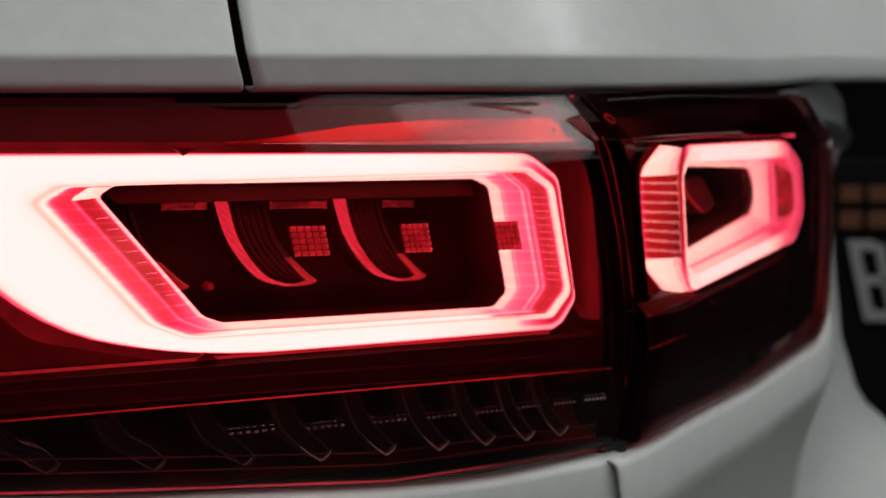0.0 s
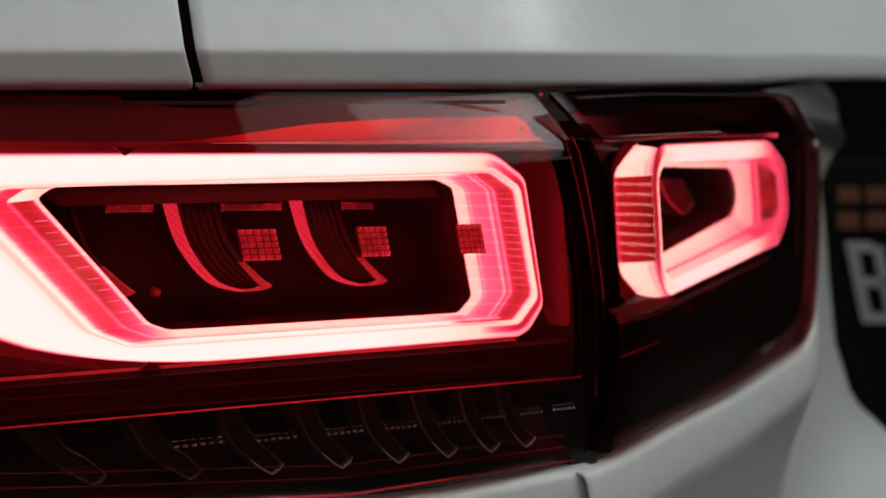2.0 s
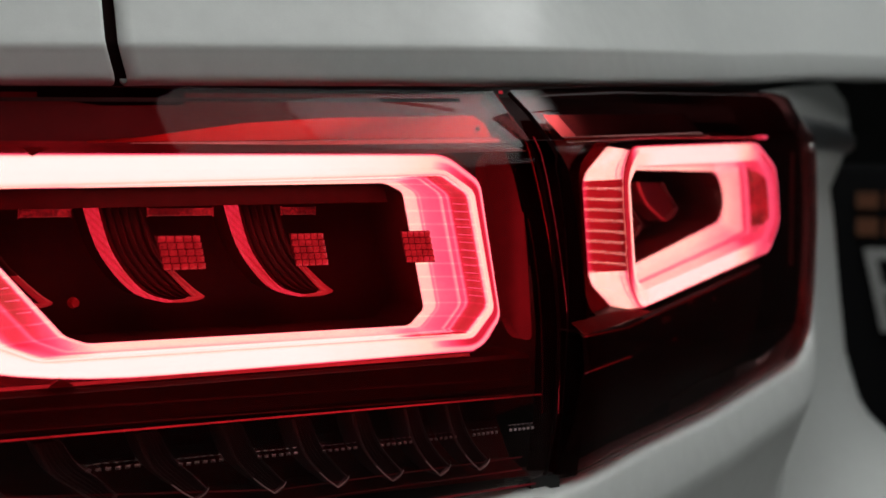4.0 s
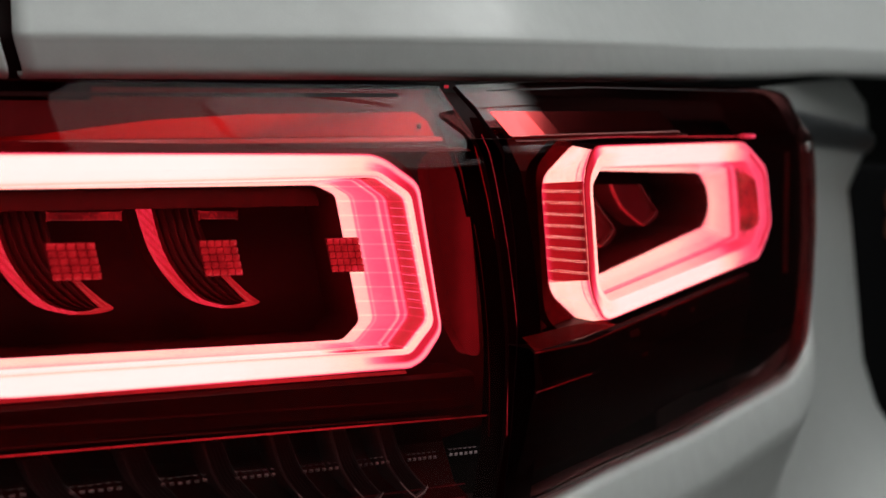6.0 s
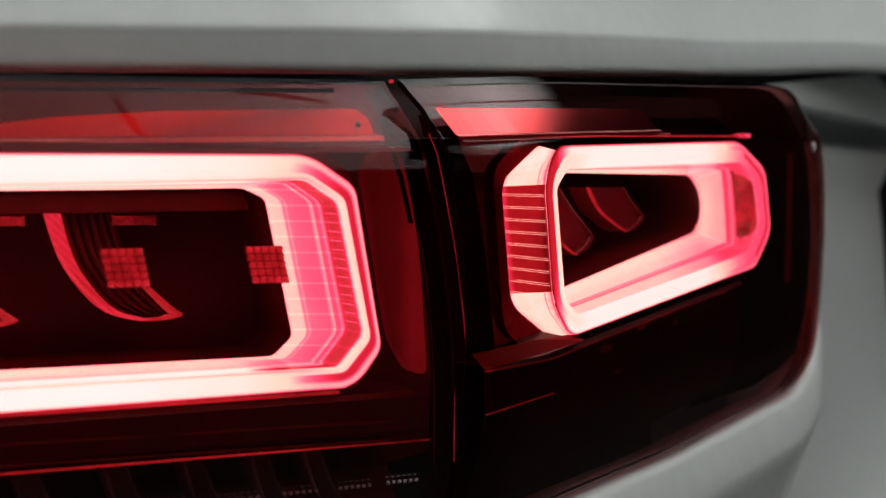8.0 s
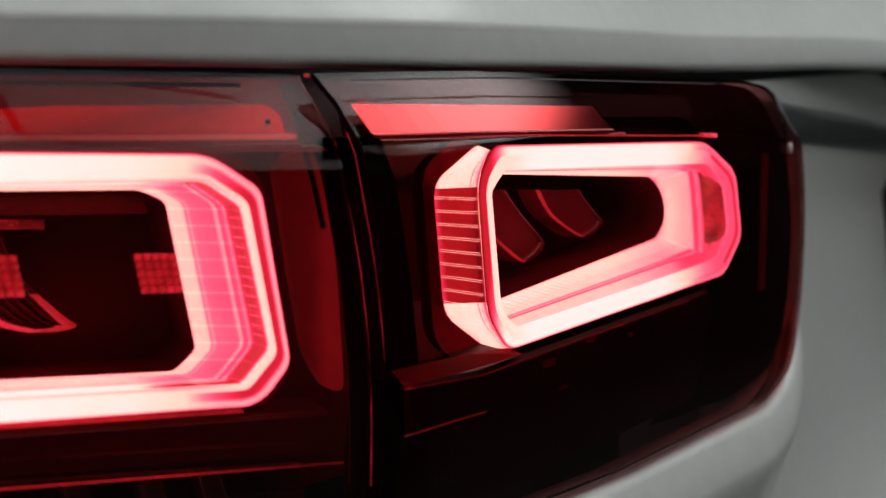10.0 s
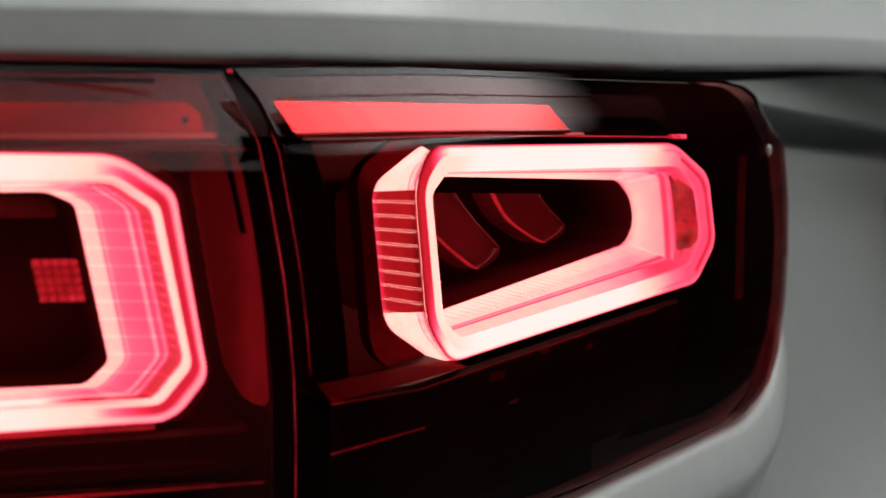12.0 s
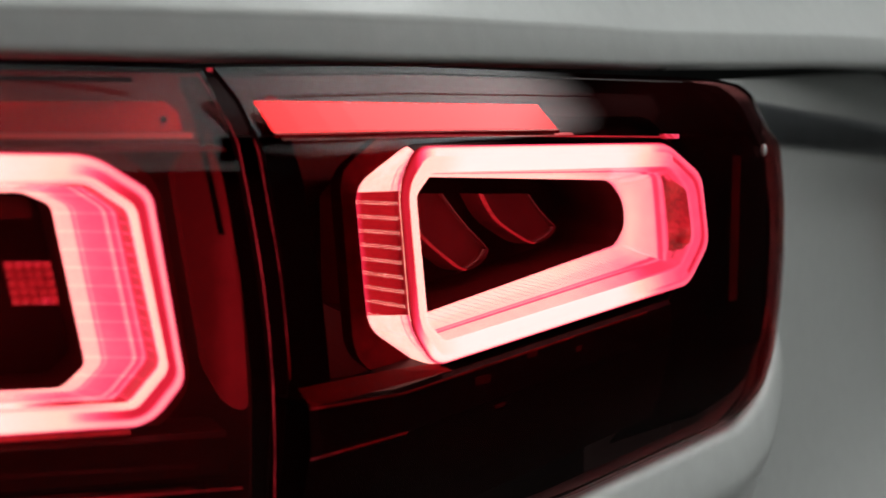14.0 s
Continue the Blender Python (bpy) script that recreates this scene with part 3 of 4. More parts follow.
for k in range(22):
    f = 0.42 + k * 0.022
    p, q, up = on_wall(48, lb, li, 29, 30, 1 - f, 0.05), on_wall(48, lb, li, 29, 30, 1 - min(1, f + 0.1), 0.5), Vector((0.00016, 0.0001, 0))
    part("hatch_line", strip([[p + fore * 0.3 - up, q + fore * 0.3 - up], [p + fore, q + fore], [p + fore * 0.3 + up, q + fore * 0.3 + up]]), M_HATCH, lampG)
for pts in (((-200, 1011), (-196, 1008), (-191, 1011)), ((-192, 931.5), (-188, 934.5), (-183, 931.5))):
    part("guide_notch", prism(pts, gate, -18.6, -16), M_RED, lampG, "small red notch in the guide edge")


def blade(place, lamp, left, right, d0, d1, mats, edge=5.4, ridge=1.0):
    """A curved light blade: a dark ribbed slab with a lit inboard edge."""
    L = [Vector(p) for p in left]
    R = [Vector(p) for p in right]

    def smooth_curve(P, n=14):
        out = []
        for i in range(n + 1):
            t = i / n * (len(P) - 1)
            k = min(int(t), len(P) - 2)
            w = t - k
            a, b, c, d = P[max(k - 1, 0)], P[k], P[k + 1], P[min(k + 2, len(P) - 1)]
            out.append(0.5 * (2 * b + (c - a) * w + (2 * a - 5 * b + 4 * c - d) * w * w + (3 * b - a - 3 * c + d) * w ** 3))
        return out

    cl, cr = smooth_curve(L), smooth_curve(R)
    n = len(cl)
    ce, cf = [], []
    for i, (p, q) in enumerate(zip(cl, cr)):
        v = (q - p).normalized()
        ce.append(p + v * edge * (1.0 - 0.4 * i / n))
        cf.append(q - v * edge * (0.3 + 0.55 * (i / n) ** 1.5))
    m_edge, m_far, m_body = mats
    part("blade_edge", strip([[place(p.x, p.y, d0 + 1.0) for p in cl], [place(p.x, p.y, d0) for p in cl], [place(p.x, p.y, d0 - 0.4) for p in ce], [place(p.x, p.y, d0 + 2) for p in ce]]), m_edge, lamp, "lit curved blade edge", True)
    lit = len(cl) // 2 if edge > 2 else 0  # wide blades glow along the lower half of this edge alone
    for lo_, hi_, m_ in ((0, lit + 1, m_body), (lit, n, m_far)):
        if hi_ - lo_ > 1:
            part("blade_far_edge", strip([[place(p.x, p.y, d0 + 2) for p in cf[lo_:hi_]], [place(p.x, p.y, d0 - 0.2) for p in cf[lo_:hi_]], [place(p.x, p.y, d0) for p in cr[lo_:hi_]], [place(p.x, p.y, d1) for p in cr[lo_:hi_]]]), m_, lamp, "", True)
    part("blade_side", strip([[place(p.x, p.y, d1) for p in cl], [place(p.x, p.y, d0 + 1.0) for p in cl]]), m_body, lamp, "", True)
    rows2 = []
    k = 5
    for j in range(k):
        for w, dd in ((j / k, 2.0), ((j + 0.45) / k, 1.0), ((j + 0.6) / k, 1.0), ((j + 0.8) / k, 2.6)):
            rows2.append([place(*(p * (1 - w) + q * w), d0 + 2 + (dd - 2) * ridge) for p, q in zip(ce, cf)])
    rows2.append([place(q.x, q.y, d0 + 2) for q in cf])
    part("blade_body", strip(rows2), m_body, lamp, "dark ribbed blade pocket")
    way = (cl[-1] - cl[-2]).normalized()
    span = (cr[-1] - cl[-1]).length
    tip, inn = [], []
    for k in range(9):
        w = k / 8
        bulge = way * span * 0.22 * math.sin(math.pi * w) ** 0.7
        tip.append(cl[-1] * (1 - w) + cr[-1] * w + bulge)
        inn.append(ce[-1] * (1 - w) + cf[-1] * w - way * span * (0.12 - 0.1 * math.sin(math.pi * w)))
    part("blade_tip", strip([[place(p.x, p.y, d0 + 2) for p in inn], [place(p.x, p.y, d0 - 0.3) for p in inn], [place(p.x, p.y, d0) for p in tip], [place(p.x, p.y, d1) for p in tip]]), m_far, lamp, "", True)


BL = [(-171, 991), (-165, 974), (-153, 959.5), (-140, 955)]
BR = [(-149, 991), (-143, 974), (-131, 961.5), (-125, 957)]
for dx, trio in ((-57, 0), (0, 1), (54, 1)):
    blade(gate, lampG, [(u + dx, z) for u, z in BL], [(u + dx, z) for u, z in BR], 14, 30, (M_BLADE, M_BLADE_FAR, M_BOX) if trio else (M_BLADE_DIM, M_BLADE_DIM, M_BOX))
part("lower_infill", prism([(-420, 926), (-180, 926), (-190, 934), (-250, 947), (-298, 985), (-420, 1000)], gate, 0, 2), M_SIDE_DIM, lampG, "deep red panel beside the guide, with painted glow")
part("upper_lip", prism([(-213, 990), (-50, 992), (-52, 998.8), (-218, 996.8), (-217, 993)], gate, 7, 12), M_BEZRED, lampG, "dark red lip over the blades")
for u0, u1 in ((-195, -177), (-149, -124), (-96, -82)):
    part("clip", box(gate(u0, 987.4, 8.4), gate(u1, 990.2, 6.8), 0.0004), M_CLIP, lampG, "small red clip, highlight painted in")
bm = bmesh.new()
bmesh.ops.create_cone(bm, cap_ends=True, segments=16, radius1=0.002, radius2=0.0014, depth=0.004, matrix=Matrix.Translation(gate(-176, 957, 8)) @ pose(0, 0, 0, 90))
part("screw", bm, M_RED, lampG, "small red screw head")


def cells(place, u0, u1, z0, z1, nu, nz, d, skew=0.0, gap=0.12):
    """A pressed tile of small square optics."""
    bm = bmesh.new()
    du, dz = (u1 - u0) / nu, (z1 - z0) / nz
    for i in range(nu):
        for j in range(nz):
            a, b = u0 + i * du, z0 + j * dz
            s = skew * (z1 - b) / (z1 - z0)
            g = gap
            q = [(a + g * du, b + g * dz), (a + du * (1 - g), b + g * dz), (a + du * (1 - g), b + dz * (1 - g)), (a + g * du, b + dz * (1 - g))]
            lo = [bm.verts.new(place(u + s, z, d)) for u, z in q]
            top = bm.verts.new(place(a + du / 2 + s, b + dz / 2, d - min(du, dz) * 0.45))
            for k in range(4):
                bm.faces.new((lo[k], lo[(k + 1) % 4], top))
            bm.faces.new(lo[::-1])
    return bm


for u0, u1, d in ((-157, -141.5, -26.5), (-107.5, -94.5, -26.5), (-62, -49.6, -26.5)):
    tab = part("reflector_tab", prism([(u0 - 0.2, 981.6), (u1 - 0.2, 981.6), (u1 + 2.7, 969.6), (u0 + 2.7, 969.6)], gate, d + 0.1, d + 0.5), M_TABBACK, lampG, "dark red plate behind the square reflectors, faintly self-lit")
    part("reflector_cells", cells(gate, u0, u1, 969.7, 981.5, 5, 5, d, 2.5, 0.06), M_TAB, tab, "red tile of small square reflectors, shine painted in")

# lower bezel with its self-lit lines, fins and small dashed optics
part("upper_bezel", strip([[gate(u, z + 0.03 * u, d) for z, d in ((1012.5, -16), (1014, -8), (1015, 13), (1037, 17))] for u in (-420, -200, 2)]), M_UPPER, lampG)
REFLECTOR_TURN = [(-175, 0.0), (-155, 0.16), (-135, 0.5), (-115, 0.8), (-80, 1.0)]


def reflector_row(u):
    """The strip lies back to face upwards, and turns flat and narrow towards its inboard end."""
    f = lerp(REFLECTOR_TURN, u)
    top = 1019.0 + (8.8 + 0.012 * u) * f
    return [gate(u, z + 0.03 * u, d) for z, d in ((1018.4, -7.6), (1018.8, -7.0), (top, -6.0 + (8.0 + 0.012 * u) * f))]


part("red_reflector_strip", strip([reflector_row(u) for u in (-175, -165, -155, -145, -135, -125, -115, -98, -80, -30, -13)] + [[gate(-9.5, z - 0.3, d) for z, d in ((1018.4, -7.6), (1018.8, -7.0), (1024.2, -1.6))]]), M_REDGLOSS, lampG, "glossy red reflector strip", True)
part("strip_lip", strip([[gate(u, z + 0.03 * u, d) for z, d in ((1018.1 - h, -7.6 - h), (1018.1, -7.6))] for u, h in ((-160, 0.15), (-140, 0.5), (-120, 1.1), (-100, 1.6), (-60, 1.8), (-6.5, 1.8))]), M_PALE_STRIP, lampG, "polished pale lip of the reflector")
bm = bmesh.new()
bmesh.ops.create_cone(bm, cap_ends=True, segments=14, radius1=0.001, radius2=0.0008, depth=0.0012, matrix=Matrix.Translation(gate(-14.5, 1021.8, -4.9)) @ pose(0, 0, 0, 45))
part("locating_hole", bm, M_DARK, lampG, "small dark hole at the end of the strip")


def on_gate_lens(x, w, lift=0.25):
    zt, zb = 1037 + 0.033 * min(x, 0), lerp(GATE_BOTTOM, x)
    return gate(x, zb + (zt - zb) * w + lift * 0.7, lens_depth(w) - lift - 1.0)


part("moulded_groove", strip([[on_gate_lens(x, w) for x in np.linspace(-420, -24, 40)] for w in (0.972, 0.977, 0.982)]), M_DARK, lampG, "dark moulded groove in the lens", True)
part("middle_bezel", strip([[gate(u, z, d) for z, d in ((931, 4), (930.5, -17), (929, -19), (918, -20), (916.5, -19), (915, -10), (914.5, 8))] for u in (-420, -200, 2)]), M_BEZRED, lampG)
part("edge_line", strip([[gate(u, z, d) for z, d in ((932.6, -17.5), (931.4, -18.2))] for u in (-420, -200, -26)]), M_LINE, lampG, "thin self-lit red line")
part("edge_line", strip([[gate(u, 914.2 - 0.008 * u + dz, -22) for dz in (0.35, -0.35)] for u in (-420, -266, 6)]), M_LINE, lampG, "thin self-lit red line")
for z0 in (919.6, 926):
    part("edge_line", strip([[gate(u, z0 - 0.018 * (u + 266) + dz, -20.6) for dz in (0.25, -0.25)] for u in (-420, -266, -8)]), M_FAINT, lampG, "thin dim self-lit red line")
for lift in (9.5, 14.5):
    part("edge_line", strip([[gate(u, lerp(GATE_BOTTOM, u) + lift + dz, -23) for dz in (0.25, -0.25)] for u in (-420, -267, -218, -111, -4)]), M_FAINT, lampG, "thin dim self-lit red line")
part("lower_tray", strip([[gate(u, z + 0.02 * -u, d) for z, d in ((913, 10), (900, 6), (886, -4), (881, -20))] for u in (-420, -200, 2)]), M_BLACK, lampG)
part("edge_line", strip([[gate(u, lerp(GATE_BOTTOM, u) + dz, -24) for dz in (3.4, 2.5)] for u in (-420, -267, -218, -111, 2)]), M_LOWLINE, lampG, "thin self-lit red line")
for tx, tz in ((-290, 900), (-249.6, 896.3), (-210.5, 892.9), (-174.9, 890.7), (-142.5, 889), (-112.9, 887.9), (-87.4, 887.1), (-64.2, 886.8), (-43.2, 886.5), (-25.2, 886.8)):
    k = 0.8 + 0.35 * min(1, max(0, (-40 - tx) / 130))
    LP = [(tx - 20 * k, 914), (tx - 15.5 * k, 902 + (tz - 887) * 0.5), (tx - 8.5 * k, tz + 6.6), (tx, tz)]
    RP = [(tx - 12 * k, 914), (tx - 7.5 * k, 904 + (tz - 887) * 0.5), (tx - 1.2 * k, tz + 9.5), (tx + 4.6, tz + 3.6)]
    blade(gate, lampG, LP, RP, -24, -8, (M_FIN, M_FIN, M_FINBODY), 1.0)
    edge = [gate(tx - 8.5 * k, tz + 6.6, -24.7), gate(tx - 4.4 * k, tz + 3.0, -24.7), gate(tx, tz, -24.8)]
    # Inboard edges and tips get darker plastic: their dimming is painted in.
    part("fin_edge", strip([edge, [p + Vector((0.00035, 0.0002, 0.0004)) for p in edge]]), M_FINEDGE if tx > -160 else M_FIN, lampG, "pale polished fin edge, painted dimmer inboard")
    tip = [gate(tx, tz, -24.8), gate(tx + 3.4, tz + 2, -24.8), gate(tx + 4.7, tz + 3.8, -24.8), gate(tx + 4.2, tz + 6, -24.7)]
    part("fin_tip", strip([tip, [p + Vector((-0.0001, 0.0002, 0.0006)) for p in tip]]), M_FINEDGE if tx > -160 else M_FIN, lampG, "pale polished fin tip, painted dimmer inboard")
for u0, u1, zc in ((-183, -162.8, 904.1), (-150.8, -132.9, 902.9), (-121.4, -104.4, 902.4), (-95.8, -80.3, 901.9), (-71.3, -56.8, 901.7), (-50.1, -36.9, 901.8), (-30.5, -18, 901.8), (-13.3, -0.8, 902)):
    dash = part("dash_optic", cells(gate, u0, u1, zc - 1.0, zc + 0.8, 6, 1, -26.5, 0.4, 0.2), M_DASH, lampG, "row of small clear square optics")
    part("dash_upper_row", cells(gate, u0 - 0.3, u1 - 0.3, zc + 1.5, zc + 2.2, 6, 1, -26.5, 0.2, 0.2), M_FIN, dash, "fainter row of square optics")
part("edge_line", strip([[gate(x - 0.2, z, d), gate(x + 0.25, z, d)] for z, x, d in SEAM_LINE]), M_SEAM, lampG, "thin self-lit strip for the red glint along the lens edge")
part("edge_line", strip([[gate(x - 7, z, d + 2), gate(x - 6.7, z, d + 2)] for z, x, d in SEAM_LINE if z < 990]), M_FAINT, lampG, "thin dim self-lit red line inside the lens edge")
part("edge_band", strip([[gate(lerp(SEAM, z) + off, z, lerp([(988, -17), (1004, -14.5), (1014, -9.5), (1026, -2), (1033, 4)], z)) for off in (-8.6, -7.6, -6.6)] for z in np.linspace(988, 1033, 30)]), M_DARK, lampG, "dark printed band inside the lens edge", True)
part("top_glint", box((-0.0002, 0.002, 1.0366), (0.0016, 0.0026, 1.0378), 0.0002), M_MARK, lampG, "small self-lit bead for the red glint atop the seam")
part("side_reflector", prism([tuple(p) for p in rounded([(-12, 1007), (-8, 1012), (-1, 1014.5), (6, 1000), (9.5, 968), (12, 934), (6, 935), (-1, 947), (-5, 968), (-9, 990)], 3, 3)], gate, -6, 2), M_SIDE, lampG, "deep red curved side panel with painted glow")

# ---------------------------------------------------------------- quarter lamp
lampQ = part("quarter_lamp", prism([(-70, 890), (150, 900), (170, 1040), (-85, 1028)], quarter, 62, 68), M_BLACK, car, "red tail lamp on the rear corner, lit")
PIN = 4.0  # how far the lens stands before the guide
LENS_HEAD = [(-130, 17.5), (-94, 18.5), (-38, 27.5), (195, 27.5), (249, 42), (287, 52), (311, 86)]
LENS_LINE = plan_line((0, 0), LENS_HEAD, 320, 4.0)
pin = next(r for r in LENS_LINE if r[0] == -38)
dx, dy = 80 + PIN * math.sin(TURN) - 38 * math.cos(TURN) - pin[1], 9 - PIN * math.cos(TURN) - 38 * math.sin(TURN) - pin[2]
LENS_LINE = [(s, x + dx, y + dy, nx, ny) for s, x, y, nx, ny in LENS_LINE]


def along_lens(s, z, d):
    """A point inside the lens: s along it, at height z, d as on the straight face."""
    s0 = next(i for i, r in enumerate(LENS_LINE) if r[0] >= s)
    s_, x, y, nx, ny = LENS_LINE[s0]
    x, y = x - (s_ - s) * -ny, y - (s_ - s) * nx
    return Vector((x - nx * (d + PIN), y - ny * (d + PIN), z)) / 1000


Q_BOTTOM = [(-90, 874.5), (-75, 875), (0, 880.5), (83, 884), (147, 890), (211, 896), (246, 905.5), (276, 923), (320, 950)]
Q_TOP = [(-90, 1036), (5, 1043), (190, 1052), (228, 1053), (246, 1051.8), (256, 1049), (264, 1045), (272, 1039.5), (279, 1032.5), (287, 1022), (297, 1008), (320, 985)]
Q_PROF = [(0.0, -10), (0.015, -3), (0.04, -0.5), (0.2, 1), (0.45, 1.8), (0.66, 1.4), (0.78, 0.5), (0.835, -0.6), (0.845, -1.7), (0.92, -14.4), (1.0, -26.6)]
Q_STEPS = [j / 36 * 0.8 for j in range(36)] + [0.8, 0.815, 0.825, 0.832, 0.838, 0.844, 0.85, 0.86, 0.88, 0.9, 0.92, 0.94, 0.96, 0.98, 1.0]
SEAM_Q = [(868, 13), (900, 16.5), (937, 19.5), (950, 19.8), (975, 18.3), (990, 15.8), (1000, 14), (1008, 11.5), (1016, 8.4), (1026, 6), (1032, 2.6), (1039, -1.6), (1046, -6)]


def q_off(s, w):
    """How far the lens stands out at w of its height; its upper slope dies out round the corner."""
    o = eased(Q_PROF, w) if w < 0.78 else sum(lerp(Q_PROF, min(1, w + k * 0.002)) for k in range(-4, 5)) / 9
    return o * (1 - 0.65 * min(1, max(0, (s - 213) / 60))) if w > 0.8 and o < 0 else o


def quarter_skin(first=0.0):
    out = []
    for i, (s, x, y, nx, ny) in enumerate(LENS_LINE):
        zb, zt = lerp(Q_BOTTOM, s), lerp(Q_TOP, s)
        row = []
        for w in Q_STEPS:
            o = q_off(s, w)
            row.append(Vector((x + nx * o, y + ny * o, zb + (zt - zb) * w)))
        out.append(row)
    return out


skin = quarter_skin()
trimmed = []
n_front = 24
for j in range(len(Q_STEPS)):
    col = [r[j] for r in skin]
    x0 = lerp(SEAM_Q, col[8].z)
    k = next(i for i, p in enumerate(col) if p.x > x0)
    w = (x0 - col[k - 1].x) / (col[k].x - col[k - 1].x)
    start = col[k - 1] * (1 - w) + col[k] * w
    col = [p.copy() for p in col]
    col2 = [start.copy(), start * 0.94 + (col[k] * 0.06 if (col[k] - start).length > 1 else col[k + 1] * 0.06)]
    for i in range(1, n_front + 1):
        f = i / n_front * (40 - k) + k
        a = min(int(f), len(col) - 2)
        q = col[a] * (1 - (f - a)) + col[a + 1] * (f - a)
        col2.append(q)
    col2 += col[41:]
    back = 7 * min(1, max(0, (1016 - start.z) / 10))
    for p in col2:
        p.y += back * max(0.0, 1 - (p.x - x0) / 20) ** 2
    trimmed.append([p / 1000 for p in col2])
lensQ = crisp(dark_rim(thick(part("outer_lens", strip(trimmed), M_LENS_Q, lampQ, "glossy red-smoked outer lens wrapping the corner", True), 0.002, 0)))

rows_ = []
for i, (s, x, y, nx, ny) in enumerate(LENS_LINE):
    if s >= 150:
        zb, zt = lerp(Q_BOTTOM, s), lerp(Q_TOP, s)
        o0 = lerp([(150, -26), (198, -20), (244, -9), (308, -5)], s)
        rows_.append([Vector((x + nx * (q_off(s, w) + o0), y + ny * (q_off(s, w) + o0), zb + (zt - zb) * w)) / 1000 for w in (0.01, 0.05, 0.2, 0.28, 0.34, 0.5, 0.7, 0.84, 0.92, 1.0)])
part("inner_liner", strip(rows_), M_LINER, lampQ, "black liner inside the lens end", True)
part("edge_line", strip([[Vector((x - 0.2, y, z)) / 1000, Vector((x + 0.2, y, z)) / 1000] for z, x, y in SEAM_LINE_Q]), M_SEAM, lampQ, "thin self-lit strip for the red glint along the lens edge")
seam_rows = [[gate(x + dx, z, -12 + dy + 0.75 * max(0, z - 1004)) for dx, dy in ((-2.0, 4), (2, 2), (9, 1), (22, 0))] for z, x in [(873.5, lerp(SEAM, 873.5))] + [q for q in SEAM if 880 < q[0] < 1036]]
part("seam_filler", strip(seam_rows), M_LINER, lampQ, "black filler between the two lenses", True)
bm = bmesh.new()
bmesh.ops.create_uvsphere(bm, u_segments=12, v_segments=8, radius=0.0022)
bmesh.ops.scale(bm, vec=(0.7, 0.7, 1.3), verts=bm.verts)
plug = next(r for r in LENS_LINE if r[0] >= 230)
bmesh.ops.translate(bm, vec=((plug[1] + plug[3]) / 1000, (plug[2] + plug[4]) / 1000, 1.021), verts=bm.verts)
part("end_plug", bm, M_PAINT, lampQ, "small white plug at the lens end", True)

Q_O = [(-13, 1016), (146, 1022), (177, 1009), (185, 979), (168, 962), (-1, 943), (-14, 957), (-21, 1003)]
Q_I = [(-3, 1007.5), (152, 1012.3), (168, 1003.5), (174.5, 982), (163, 969.5), (5, 951), (-4, 958), (-11, 1000)]
Q_B = [(3, 1006), (131, 1006), (142, 998), (144.5, 987), (137, 979), (5, 957), (-4, 961), (-6, 999)]
Q_W = [(7, 1017.5), (150, 1023), (181, 1010), (189, 979), (171, 960), (16, 939.5), (-12.5, 955), (-20, 1002.5)]
lb, li = ring_light(quarter, lampQ, Q_O, Q_I, Q_B, M_Q_FRONT, M_Q_WALL, 0, 18, (Q_W, 20), (10, 2, -4), True, M_Q_LINE, r_out=(6, 8, 7, 6, 6, 6, 7, 7), r=(2.2, 5, 5, 5, 4, 2.2, 2.2, 2.2))
fore = quarter(-0.1, 0, -0.2) - quarter(0, 0, 0)
rows_ = []
for k in range(7):
    row = []
    for i in range(11, 25):
        f = (i - 11) / 13
        w0, w1 = 0.7, 0.72 + 0.24 * min(1.0, 0.5 + 2.0 * f) * min(1.0, 0.55 + 3 * (1 - f))
        row.append(ledge_wall(quarter, lb[i], li[i], w0 + (w1 - w0) * k / 6, i) + fore)
    rows_.append(row)
part("side_window", strip(rows_), M_Q_WINDOW, lampQ, "dark red oval window in the guide", True)
lo = loop(quarter, Q_O, 0, (6, 8, 7, 6, 6, 6, 7, 7))
part("rim_groove", strip([[lo[i] * (1 - w) + li[i] * w + (quarter(0, 0, -1.3) - quarter(0, 0, 0)) * (math.sin(math.pi * w) + 0.12) for i in range(9, 27)] for w in (0.46, 0.54, 0.62, 0.7)], False, (0, 0.33, 0.66, 1)), M_Q_GROOVE, lampQ, "red groove round the guide's end", True)
for k in range(30):
    f = 0.03 + k * 0.031
    p, q, up = on_wall(48, lb, li, 30, 29, f, 0.04), on_wall(48, lb, li, 30, 29, f + 0.035, 0.52), Vector((0.00022, 0.0001, 0))
    p, q = p + Vector((0, 0, 0.0003)), q + Vector((0, 0, 0.0003))
    part("hatch_line", strip([[p + fore * 0.3 - up, q + fore * 0.3 - up], [p + fore, q + fore], [p + fore * 0.3 + up, q + fore * 0.3 + up]]), M_HATCH, lampQ)
for i in range(9):
    w = (i + 0.6) / 9
    a0, a1 = quarter(-19.9 + 7.2 * w, 1000.5 - 42 * w, 19.6), quarter(-20.9 + 6.4 * w, 1000.5 - 43 * w, 0.4)
    out = quarter(-0.42, 0, -0.04) - quarter(0, 0, 0)
    for dz in (0.0, -0.0007):
        up, off = Vector((0, 0, 0.000055)), Vector((0, 0, dz))
        part("rib", strip([[a0 + off - up + out, a1 + off - up + out], [a0 + off + out * 1.2, a1 + off + out * 1.2], [a0 + off + up + out, a1 + off + up + out]]), M_Q_RIB, lampQ)
